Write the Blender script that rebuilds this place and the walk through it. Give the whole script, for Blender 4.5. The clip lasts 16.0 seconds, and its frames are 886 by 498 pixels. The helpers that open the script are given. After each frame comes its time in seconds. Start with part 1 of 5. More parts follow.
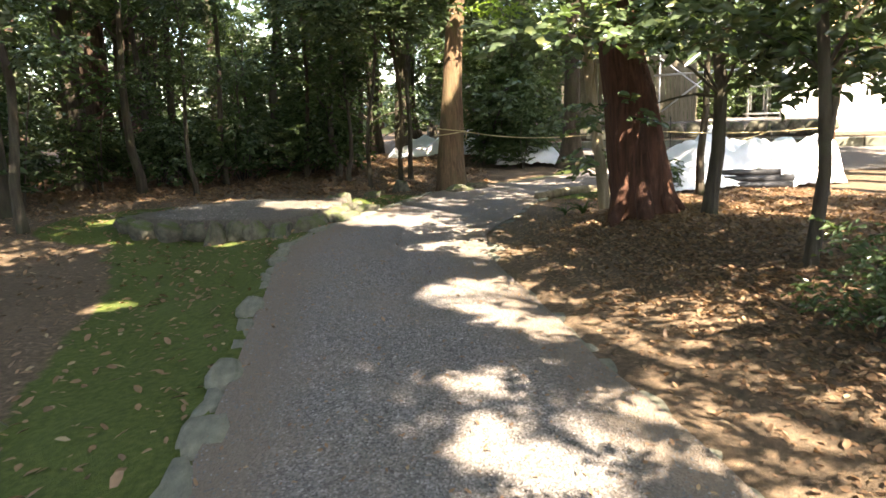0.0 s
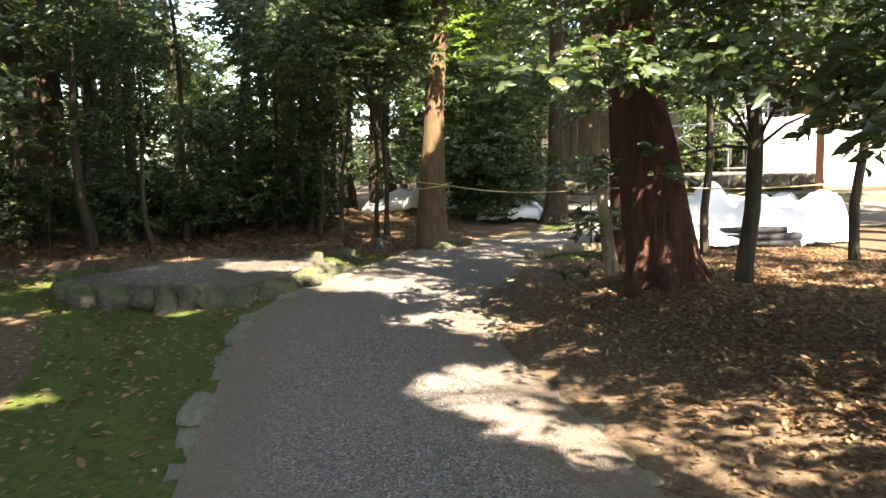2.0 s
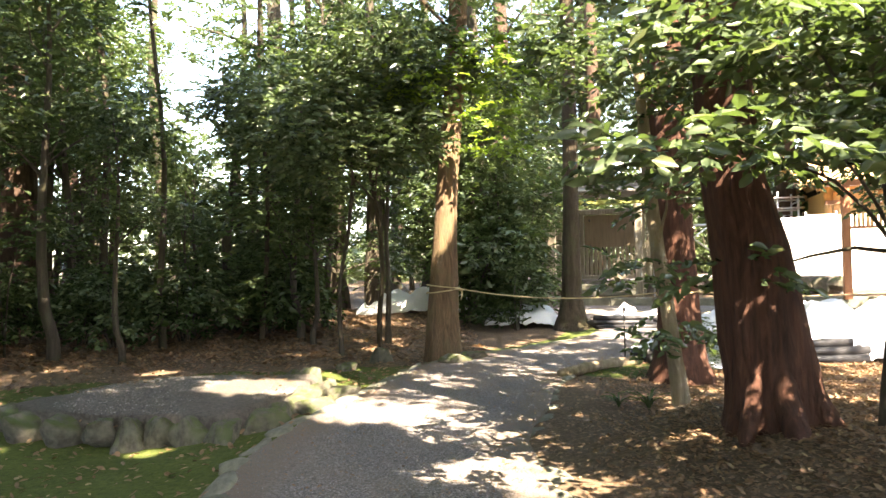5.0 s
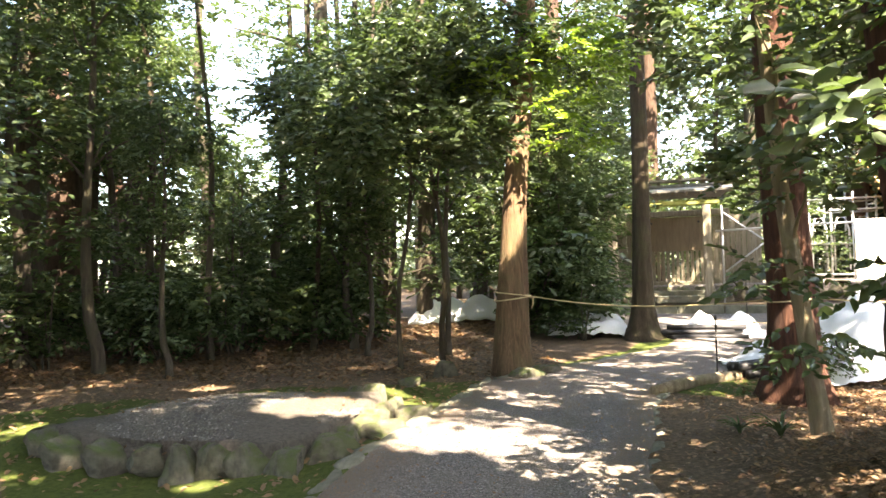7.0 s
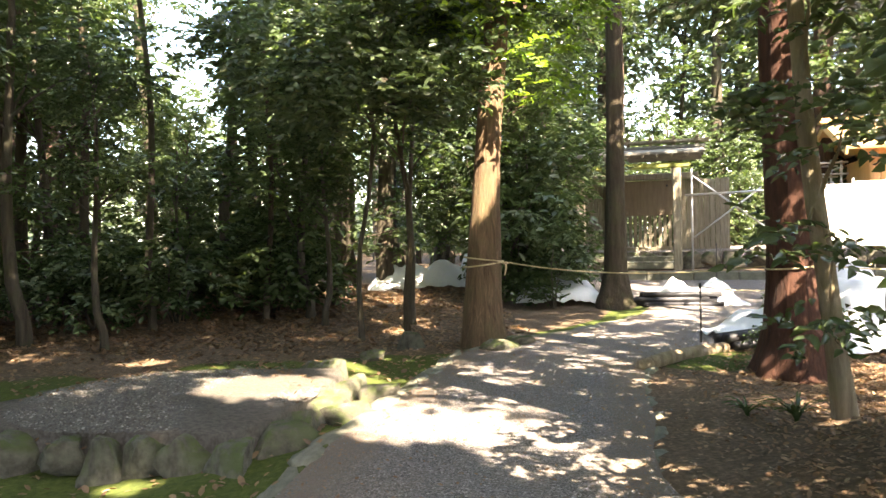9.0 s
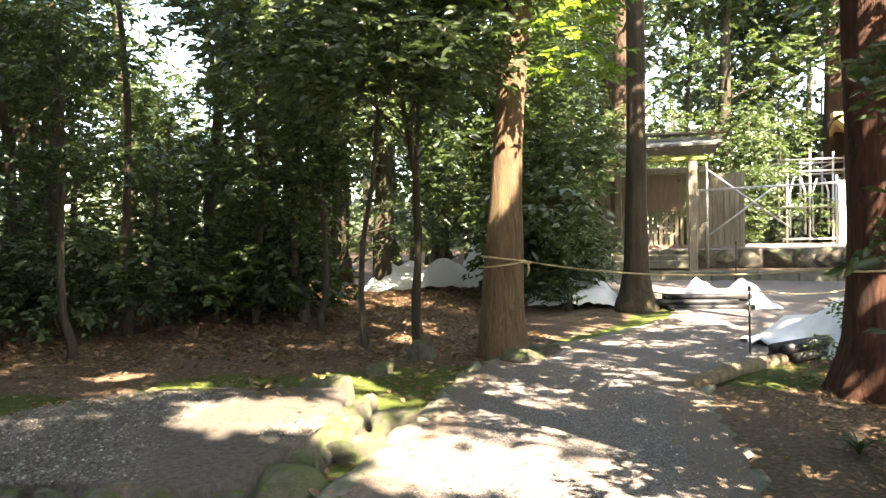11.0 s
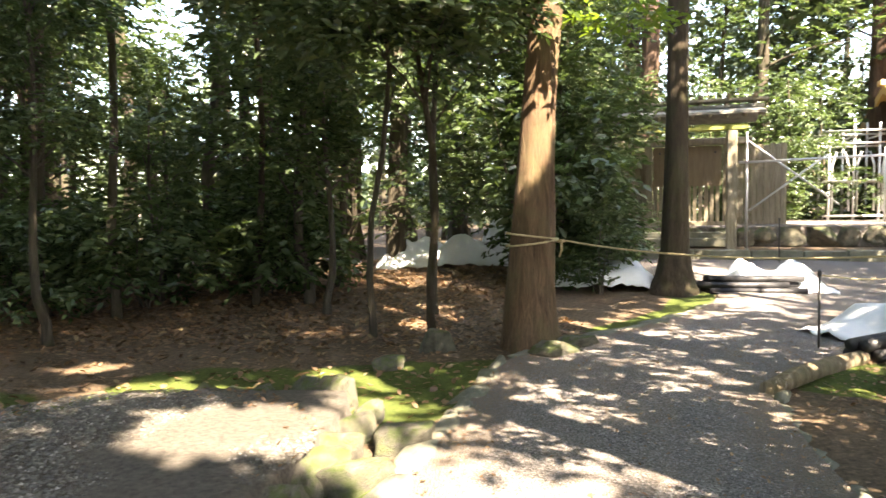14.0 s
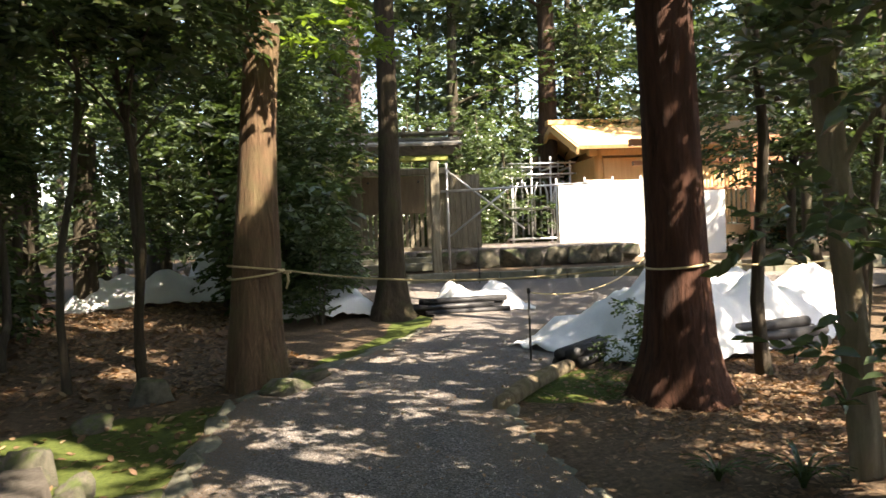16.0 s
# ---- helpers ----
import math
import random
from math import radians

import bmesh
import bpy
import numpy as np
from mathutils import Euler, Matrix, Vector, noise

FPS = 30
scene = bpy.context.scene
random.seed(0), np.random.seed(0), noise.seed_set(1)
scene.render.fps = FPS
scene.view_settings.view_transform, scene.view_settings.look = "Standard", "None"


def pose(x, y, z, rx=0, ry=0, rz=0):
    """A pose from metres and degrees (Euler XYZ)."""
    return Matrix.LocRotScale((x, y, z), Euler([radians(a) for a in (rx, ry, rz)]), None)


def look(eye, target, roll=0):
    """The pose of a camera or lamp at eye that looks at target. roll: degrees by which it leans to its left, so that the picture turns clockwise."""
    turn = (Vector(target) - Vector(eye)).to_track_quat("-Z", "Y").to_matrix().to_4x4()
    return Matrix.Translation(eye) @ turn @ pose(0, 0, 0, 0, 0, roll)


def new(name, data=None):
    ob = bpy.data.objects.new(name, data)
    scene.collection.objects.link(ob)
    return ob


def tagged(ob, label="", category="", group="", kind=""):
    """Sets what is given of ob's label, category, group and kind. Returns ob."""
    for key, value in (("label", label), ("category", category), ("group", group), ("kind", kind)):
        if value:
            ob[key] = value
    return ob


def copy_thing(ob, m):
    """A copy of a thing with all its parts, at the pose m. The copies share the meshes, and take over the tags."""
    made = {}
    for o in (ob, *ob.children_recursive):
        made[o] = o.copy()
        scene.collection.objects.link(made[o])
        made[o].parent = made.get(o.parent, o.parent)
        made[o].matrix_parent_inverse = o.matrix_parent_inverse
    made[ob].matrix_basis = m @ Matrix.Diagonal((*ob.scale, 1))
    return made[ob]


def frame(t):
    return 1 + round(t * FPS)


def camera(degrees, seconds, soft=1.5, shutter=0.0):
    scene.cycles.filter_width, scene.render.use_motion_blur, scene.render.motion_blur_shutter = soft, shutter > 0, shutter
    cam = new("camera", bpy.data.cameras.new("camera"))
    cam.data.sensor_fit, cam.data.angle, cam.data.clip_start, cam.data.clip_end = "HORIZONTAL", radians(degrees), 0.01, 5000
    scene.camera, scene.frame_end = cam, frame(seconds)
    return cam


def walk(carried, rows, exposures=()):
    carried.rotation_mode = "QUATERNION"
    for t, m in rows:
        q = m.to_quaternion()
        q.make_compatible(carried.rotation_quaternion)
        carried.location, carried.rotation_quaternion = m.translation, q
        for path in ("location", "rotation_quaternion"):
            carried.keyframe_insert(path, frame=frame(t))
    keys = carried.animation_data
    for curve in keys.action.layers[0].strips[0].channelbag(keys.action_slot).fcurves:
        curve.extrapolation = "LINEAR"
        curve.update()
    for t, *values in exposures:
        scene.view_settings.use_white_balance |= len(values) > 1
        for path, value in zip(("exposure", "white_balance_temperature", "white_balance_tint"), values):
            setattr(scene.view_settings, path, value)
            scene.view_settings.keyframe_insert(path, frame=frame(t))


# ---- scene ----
cam = camera(62.9, 16.0, soft=1.5, shutter=0.3)
PATH = [
    (0, (0.129, 0.247, 1.32), (0.117, 2.213, 0.952), -2.1),
    (0.5, (0.146, 0.534, 1.337), (0.127, 2.507, 1.013), -1.0),
    (1, (0.116, 0.764, 1.327), (0.115, 2.739, 1.013), -0.3),
    (1.5, (0.004, 1.029, 1.326), (0.06, 3.013, 1.081), -2.1),
    (2, (-0.043, 1.28, 1.325), (0.034, 3.265, 1.094), -1.7),
    (2.5, (-0.047, 1.56, 1.347), (0.018, 3.553, 1.193), -0.8),
    (3, (-0.113, 1.771, 1.357), (-0.016, 3.768, 1.293), -1.7),
    (3.2, (-0.149, 1.862, 1.37), (-0.031, 3.859, 1.344), -1.7),
    (5.3, (-0.474, 2.76, 1.385), (-0.347, 4.755, 1.422), -1.3),
    (5.5, (-0.53, 2.832, 1.389), (-0.42, 4.829, 1.412), -1.2),
    (6, (-0.577, 3.089, 1.382), (-0.564, 5.089, 1.38), -1.1),
    (6.5, (-0.632, 3.318, 1.37), (-0.664, 5.317, 1.423), -1.1),
    (7, (-0.748, 3.512, 1.354), (-0.724, 5.511, 1.416), -1.7),
    (7.5, (-0.872, 3.684, 1.353), (-0.752, 5.679, 1.416), -0.7),
    (8, (-0.871, 3.956, 1.329), (-0.745, 5.951, 1.373), -0.3),
    (8.5, (-0.849, 4.171, 1.337), (-0.734, 6.168, 1.363), -0.7),
    (9, (-0.853, 4.327, 1.336), (-0.711, 6.322, 1.298), -1.4),
    (9.2, (-0.871, 4.447, 1.331), (-0.722, 6.441, 1.29), -0.6),
    (11.3, (-1.084, 5.426, 1.322), (-0.905, 7.417, 1.277), -1.3),
    (11.5, (-1.001, 5.451, 1.326), (-0.837, 7.443, 1.28), -1.5),
    (12, (-0.982, 5.707, 1.324), (-0.921, 7.704, 1.244), -1.5),
    (12.5, (-0.938, 5.889, 1.323), (-1.046, 7.884, 1.24), -1.6),
    (13, (-0.963, 6.039, 1.315), (-1.086, 8.033, 1.225), -1.4),
    (13.5, (-1.005, 6.24, 1.322), (-1.049, 8.236, 1.217), -1.4),
    (14, (-1.02, 6.377, 1.31), (-0.889, 8.37, 1.196), -0.9),
    (14.5, (-1.022, 6.553, 1.305), (-0.74, 8.53, 1.192), -0.2),
    (15, (-1.044, 6.652, 1.312), (-0.625, 8.605, 1.206), -0.7),
    (15.5, (-1.103, 6.669, 1.308), (-0.372, 8.529, 1.248), -2.4),
    (16, (-1.147, 6.694, 1.299), (-0.242, 8.476, 1.246), -2.3),
]
walk(cam, [(t, look(eye, target, roll)) for t, eye, target, roll in PATH],
     [(0, 3.35, 7500, 13), (0.7, 3.1, 7500, 13), (2.2, 3.1, 7500, 13), (3, 3.45, 7600, 14), (5.5, 3.7, 7800, 15), (13, 3.65, 7800, 15), (14.8, 3.5, 7800, 14), (15.4, 3.0, 7600, 14), (16, 2.5, 7600, 14)])

# ---- world, sun ----
SUN_AZ = Vector((0.46, -0.89, 0)).normalized()   # plan direction towards the sun
SUN_EL = radians(47)
sun_dir = Vector((SUN_AZ.x * math.cos(SUN_EL), SUN_AZ.y * math.cos(SUN_EL), math.sin(SUN_EL)))
world = bpy.data.worlds.new("world")
scene.world = world
world.use_nodes = True
wn = world.node_tree.nodes
sky = wn.new("ShaderNodeTexSky")
sky.sky_type, sky.sun_disc = "NISHITA", False
sky.sun_elevation, sky.sun_rotation = SUN_EL, math.atan2(SUN_AZ.x, SUN_AZ.y)
world.node_tree.links.new(sky.outputs[0], wn["Background"].inputs[0])
wn["Background"].inputs[1].default_value = 0.13
sun = new("sun", bpy.data.lights.new("sun", "SUN"))
sun.data.energy, sun.data.angle, sun.data.color = 5.0, radians(0.53), (1.0, 0.93, 0.82)
sun.matrix_world = look(sun_dir * 60, (0, 0, 0))


# ---- materials ----
def material(name):
    m = bpy.data.materials.new(name)
    m.use_nodes = True
    return m, m.node_tree.nodes, m.node_tree.links, m.node_tree.nodes["Principled BSDF"]


def noise_node(n, l, scale, detail=6, rough=0.6, coords="Object", stretch=(1, 1, 1)):
    tc = n.new("ShaderNodeTexCoord")
    mp = n.new("ShaderNodeMapping")
    mp.inputs["Scale"].default_value = stretch
    tx = n.new("ShaderNodeTexNoise")
    tx.inputs["Scale"].default_value, tx.inputs["Detail"].default_value, tx.inputs["Roughness"].default_value = scale, detail, rough
    l.new(tc.outputs[coords], mp.inputs["Vector"])
    l.new(mp.outputs[0], tx.inputs["Vector"])
    return tx


def ramp(n, l, source, stops):
    r = n.new("ShaderNodeValToRGB")
    while len(r.color_ramp.elements) < len(stops):
        r.color_ramp.elements.new(0.5)
    for e, (p, c) in zip(r.color_ramp.elements, stops):
        e.position, e.color = p, (*c, 1) if len(c) == 3 else c
    l.new(source, r.inputs[0])
    return r


def mix(n, l, fac, a, b, blend="MIX"):
    m = n.new("ShaderNodeMix")
    m.data_type, m.blend_type = "RGBA", blend
    for sock, v in ((m.inputs[0], fac), (m.inputs[6], a), (m.inputs[7], b)):
        if isinstance(v, (int, float)):
            sock.default_value = v
        elif isinstance(v, tuple):
            sock.default_value = (*v, 1)
        else:
            l.new(v, sock)
    return m.outputs[2]


def bump(n, l, p, height, strength, distance=0.02):
    b = n.new("ShaderNodeBump")
    b.inputs["Strength"].default_value, b.inputs["Distance"].default_value = strength, distance
    l.new(height, b.inputs["Height"])
    l.new(b.outputs[0], p.inputs["Normal"])


def plain(name, dark, light, scale=8, rough=0.8, metal=0.0, strength=0.4, stretch=(1, 1, 1), dist=0.01, spec=0.4, coords="Object"):
    """Two colours in a two-scale noise with relief."""
    m, n, l, p = material(name)
    a = noise_node(n, l, scale, coords=coords, stretch=stretch)
    b = noise_node(n, l, scale * 9, 4, coords=coords, stretch=stretch)
    c = ramp(n, l, a.outputs[0], ((0.32, dark), (0.68, light)))
    d = mix(n, l, 0.35, c.outputs[0], ramp(n, l, b.outputs[0], ((0.3, dark), (0.7, light))).outputs[0])
    l.new(d, p.inputs["Base Color"])
    p.inputs["Roughness"].default_value, p.inputs["Metallic"].default_value = rough, metal
    p.inputs["Specular IOR Level"].default_value = spec
    bump(n, l, p, b.outputs[0], strength, dist)
    return m


def bark(name, dark, light, moss=None, ridge=26):
    m, n, l, p = material(name)
    fine = noise_node(n, l, ridge * 0.8, 9, 0.72, stretch=(1, 1, 0.14))
    fine.inputs["Distortion"].default_value = 0.7
    wide = noise_node(n, l, 2.2, 4)
    c = ramp(n, l, fine.outputs[0], ((0.34, dark), (0.68, light))).outputs[0]
    c = mix(n, l, ramp(n, l, wide.outputs[0], ((0.35, (0, 0, 0)), (0.7, (0.55, 0.55, 0.55)))).outputs[0], c, tuple(v * 0.45 for v in light))
    if moss:
        blot = noise_node(n, l, 3.1, 8, 0.7)
        c = mix(n, l, ramp(n, l, blot.outputs[0], ((0.46, (0, 0, 0)), (0.66, (0.8, 0.8, 0.8)))).outputs[0], c, moss)
    l.new(c, p.inputs["Base Color"])
    p.inputs["Roughness"].default_value = 0.9
    p.inputs["Specular IOR Level"].default_value = 0.25
    bump(n, l, p, fine.outputs[0], 1.0, 0.05)
    return m


def leaf_material(name, low, high, odd, through_colour, rough=0.25):
    m, n, l, p = material(name)
    geo = n.new("ShaderNodeNewGeometry")
    c = ramp(n, l, geo.outputs["Random Per Island"], ((0.0, low), (0.9, high), (0.97, odd))).outputs[0]
    spot = noise_node(n, l, 30, 3)
    c = mix(n, l, 0.4, c, ramp(n, l, spot.outputs[0], ((0.35, low), (0.65, high))).outputs[0])
    l.new(c, p.inputs["Base Color"])
    p.inputs["Roughness"].default_value = rough
    p.inputs["Specular IOR Level"].default_value = 0.65
    tr = n.new("ShaderNodeBsdfTranslucent")
    tr.inputs["Color"].default_value = (*through_colour, 1)
    add = n.new("ShaderNodeMixShader")
    add.inputs[0].default_value = 0.24
    l.new(p.outputs[0], add.inputs[1])
    l.new(tr.outputs[0], add.inputs[2])
    l.new(add.outputs[0], n["Material Output"].inputs["Surface"])
    return m


LEAF = leaf_material("evergreen_leaf", (0.034, 0.053, 0.027), (0.085, 0.118, 0.058), (0.14, 0.15, 0.05), (0.13, 0.21, 0.045))
LEAF_BRIGHT = leaf_material("young_leaf", (0.06, 0.12, 0.02), (0.14, 0.22, 0.035), (0.2, 0.2, 0.04), (0.35, 0.55, 0.05))
LEAF_FAR = leaf_material("woodland_leaf", (0.035, 0.05, 0.027), (0.09, 0.12, 0.06), (0.14, 0.16, 0.07), (0.13, 0.2, 0.05), 0.33)
LITTER = leaf_material("dry_leaf", (0.065, 0.037, 0.02), (0.27, 0.165, 0.092), (0.42, 0.33, 0.19), (0.3, 0.15, 0.05), 0.6)
BARK_RED = bark("cedar_bark", (0.022, 0.010, 0.007), (0.135, 0.060, 0.038))
BARK_A = bark("worn_cedar_bark", (0.045, 0.025, 0.016), (0.24, 0.152, 0.088), (0.12, 0.10, 0.05))
BARK_GREY = bark("grey_bark", (0.026, 0.021, 0.016), (0.105, 0.085, 0.062), (0.06, 0.062, 0.032), 16)
BARK_BROWN = bark("brown_bark", (0.03, 0.018, 0.013), (0.12, 0.075, 0.052))
BARK_DULL = bark("dull_green_bark", (0.02, 0.015, 0.01), (0.085, 0.062, 0.04), (0.055, 0.055, 0.024), 20)
BARK_PALE = bark("pale_bark", (0.13, 0.10, 0.066), (0.40, 0.325, 0.215), (0.19, 0.175, 0.085), 14)
STONE = plain("edging_stone", (0.085, 0.085, 0.062), (0.21, 0.205, 0.155), 5, 0.88, dist=0.02)
WOOD_OLD = plain("weathered_wood", (0.10, 0.085, 0.06), (0.30, 0.265, 0.19), 5, 0.85, stretch=(6, 6, 0.5))
WOOD_MOSS = plain("mossy_wood", (0.14, 0.16, 0.04), (0.32, 0.33, 0.09), 6, 0.9)
WOOD_GREY = plain("grey_roof_board", (0.10, 0.095, 0.085), (0.26, 0.25, 0.22), 5, 0.85)
WOOD_DARK = plain("brown_board", (0.13, 0.10, 0.065), (0.22, 0.17, 0.11), 4, 0.85, stretch=(5, 5, 0.6))
WOOD_NEW = plain("new_cypress", (0.62, 0.36, 0.16), (0.78, 0.50, 0.25), 3, 0.6, strength=0.15, stretch=(8, 8, 0.5))
WOOD_RED = plain("russet_timber", (0.36, 0.15, 0.08), (0.50, 0.23, 0.12), 3, 0.6, strength=0.15, stretch=(8, 8, 0.5))
TARP = plain("white_sheet", (0.66, 0.68, 0.70), (0.80, 0.81, 0.82), 3, 0.45, strength=0.2, dist=0.01)
SHEET = plain("site_sheet", (0.78, 0.76, 0.72), (0.85, 0.84, 0.80), 2, 0.6, strength=0.15)
BLACK = plain("black_pipe", (0.015, 0.015, 0.017), (0.04, 0.04, 0.042), 10, 0.45)
STEEL = plain("galvanised_pipe", (0.45, 0.46, 0.47), (0.62, 0.63, 0.64), 10, 0.4, 0.6)
IRON = plain("dark_iron_post", (0.03, 0.03, 0.03), (0.07, 0.065, 0.06), 14, 0.6, 0.4)
ROPE = plain("straw_rope", (0.36, 0.28, 0.14), (0.58, 0.48, 0.28), 60, 0.9)


def mossy_stone():
    m, n, l, p = material("mossy_stone")
    a, b = noise_node(n, l, 5), noise_node(n, l, 40, 4)
    c = ramp(n, l, a.outputs[0], ((0.32, (0.05, 0.046, 0.036)), (0.7, (0.19, 0.17, 0.13)))).outputs[0]
    geo = n.new("ShaderNodeNewGeometry")
    sep = n.new("ShaderNodeSeparateXYZ")
    l.new(geo.outputs["Normal"], sep.inputs[0])
    patch = noise_node(n, l, 3.5, 6)
    mul = n.new("ShaderNodeMath")
    mul.operation = "MULTIPLY"
    l.new(ramp(n, l, patch.outputs[0], ((0.36, (0, 0, 0)), (0.54, (1, 1, 1)))).outputs[0], mul.inputs[0])
    l.new(ramp(n, l, sep.outputs[2], ((0.1, (0.1, 0.1, 0.1)), (0.8, (0.9, 0.9, 0.9)))).outputs[0], mul.inputs[1])
    c = mix(n, l, mul.outputs[0], c, (0.075, 0.105, 0.022))
    l.new(c, p.inputs["Base Color"])
    p.inputs["Roughness"].default_value = 0.9
    bump(n, l, p, b.outputs[0], 1.0, 0.03)
    return m


MOSSY = mossy_stone()


def gravel_material():
    m, n, l, p = material("grey_gravel")
    tc = n.new("ShaderNodeTexCoord")
    v = n.new("ShaderNodeTexVoronoi")
    v.inputs["Scale"].default_value = 95
    l.new(tc.outputs["Object"], v.inputs["Vector"])
    a = noise_node(n, l, 1.3, 5)
    grit = ramp(n, l, v.outputs["Color"], ((0.1, (0.052, 0.046, 0.042)), (0.5, (0.145, 0.129, 0.119)), (0.8, (0.25, 0.225, 0.208)), (1.0, (0.46, 0.43, 0.40))))
    c = mix(n, l, ramp(n, l, a.outputs[0], ((0.45, (0, 0, 0)), (0.75, (0.6, 0.6, 0.6)))).outputs[0], grit.outputs[0], (0.20, 0.155, 0.115))
    at = n.new("ShaderNodeAttribute")
    at.attribute_name = "edge"
    c = mix(n, l, at.outputs["Fac"], c, (0.15, 0.115, 0.085))
    l.new(c, p.inputs["Base Color"])
    p.inputs["Roughness"].default_value = 0.9
    bump(n, l, p, v.outputs["Distance"], 0.9, 0.012)
    return m


def ground_material():
    m, n, l, p = material("woodland_ground")
    a, b, f = noise_node(n, l, 2.0, 6), noise_node(n, l, 24, 6, 0.7), noise_node(n, l, 120, 3)
    earth = ramp(n, l, b.outputs[0], ((0.3, (0.045, 0.033, 0.022)), (0.55, (0.13, 0.092, 0.06)), (0.75, (0.24, 0.16, 0.095)))).outputs[0]
    moss = ramp(n, l, b.outputs[0], ((0.3, (0.032, 0.046, 0.010)), (0.55, (0.072, 0.095, 0.020)), (0.8, (0.125, 0.13, 0.042)))).outputs[0]
    at = n.new("ShaderNodeAttribute")
    at.attribute_name = "moss"
    add = n.new("ShaderNodeMath")
    add.operation = "MULTIPLY_ADD"
    add.inputs[1].default_value = 1.4
    l.new(at.outputs["Fac"], add.inputs[0])
    l.new(a.outputs[0], add.inputs[2])
    fac = ramp(n, l, add.outputs[0], ((0.88, (0, 0, 0)), (1.12, (1, 1, 1)))).outputs[0]
    l.new(mix(n, l, fac, earth, moss), p.inputs["Base Color"])
    p.inputs["Roughness"].default_value = 0.95
    p.inputs["Specular IOR Level"].default_value = 0.2
    bump(n, l, p, f.outputs[0], 0.8, 0.015)
    return m


GRAVEL, GROUND = gravel_material(), ground_material()
BED = plain("bed_gravel", (0.055, 0.047, 0.038), (0.19, 0.165, 0.135), 30, 0.95, strength=1.0, dist=0.02)


# ---- mesh helpers ----
def part(name, bm, mat, parent=None, label="", smooth=False):
    me = bpy.data.meshes.new(name)
    bm.to_mesh(me)
    bm.free()
    return part_mesh(name, me, mat, parent, label, smooth)


def part_mesh(name, me, mat, parent=None, label="", smooth=False):
    me.materials.append(mat)
    if smooth:
        me.shade_smooth()
    ob = new(name, me)
    if parent:
        ob.parent = parent
    if label:
        ob["label"] = label
    return ob


def np_mesh(name, verts, faces):
    me = bpy.data.meshes.new(name)
    verts, faces = np.asarray(verts, np.float32), np.asarray(faces, np.int32)
    k = faces.shape[1]
    me.vertices.add(len(verts))
    me.vertices.foreach_set("co", verts.ravel())
    me.loops.add(faces.size)
    me.loops.foreach_set("vertex_index", faces.ravel())
    me.polygons.add(len(faces))
    me.polygons.foreach_set("loop_start", np.arange(0, faces.size, k, dtype=np.int32))
    me.polygons.foreach_set("loop_total", np.full(len(faces), k, np.int32))
    me.update(calc_edges=True)
    return me


def thing(name, label, category, at=(0, 0, 0), rz=0, group="", kind=""):
    ob = new(name)
    ob.matrix_basis = pose(*at, 0, 0, rz)
    return tagged(ob, label, category, group, kind)


def box(bm, lo, hi, bevel=0.0, jitter=0.0, rng=random):
    r = bmesh.ops.create_cube(bm, size=1)
    vs = r["verts"]
    for v in vs:
        v.co = Vector([l + (h - l) * (c + 0.5) for l, h, c in zip(lo, hi, v.co)])
        if jitter:
            v.co += Vector([rng.uniform(-jitter, jitter) for _ in range(3)])
    if bevel:
        es = {e for v in vs for e in v.link_edges}
        bmesh.ops.bevel(bm, geom=list(es), offset=bevel, segments=1, affect="EDGES", profile=0.7)


def box_part(name, lo, hi, mat, parent, bevel=0.008, label=""):
    bm = bmesh.new()
    box(bm, lo, hi, bevel)
    return part(name, bm, mat, parent, label)


def tube_arrays(points, radii, n=8, lobes=None):
    """Vertices and quads of a tube through points."""
    points = [Vector(p) for p in points]
    vs, fs = [], []
    for i, (p, r) in enumerate(zip(points, radii)):
        d = (points[min(i + 1, len(points) - 1)] - points[max(i - 1, 0)]).normalized()
        ref = Vector((1, 0, 0)) if abs(d.x) < 0.8 else Vector((0, 1, 0))
        a = (ref - d * ref.dot(d)).normalized()
        b = d.cross(a)
        for j in range(n):
            t = 2 * math.pi * j / n
            k = r * (lobes(i, t) if lobes else 1)
            vs.append(p + a * math.cos(t) * k + b * math.sin(t) * k)
    for i in range(len(points) - 1):
        for j in range(n):
            q = (j + 1) % n
            fs.append((i * n + j, i * n + q, (i + 1) * n + q, (i + 1) * n + j))
    return [tuple(v) for v in vs], fs


def tubes(name, runs, mat, parent=None, label="", n=8, caps=True):
    """One mesh of several tubes: runs of (points, radii)."""
    bm = bmesh.new()
    for points, radii in runs:
        vs, fs = tube_arrays(points, radii, n)
        bv = [bm.verts.new(v) for v in vs]
        for q in fs:
            bm.faces.new([bv[i] for i in q])
        if caps:
            bm.faces.new(bv[:n][::-1])
            bm.faces.new(bv[-n:])
    return part(name, bm, mat, parent, label, True)


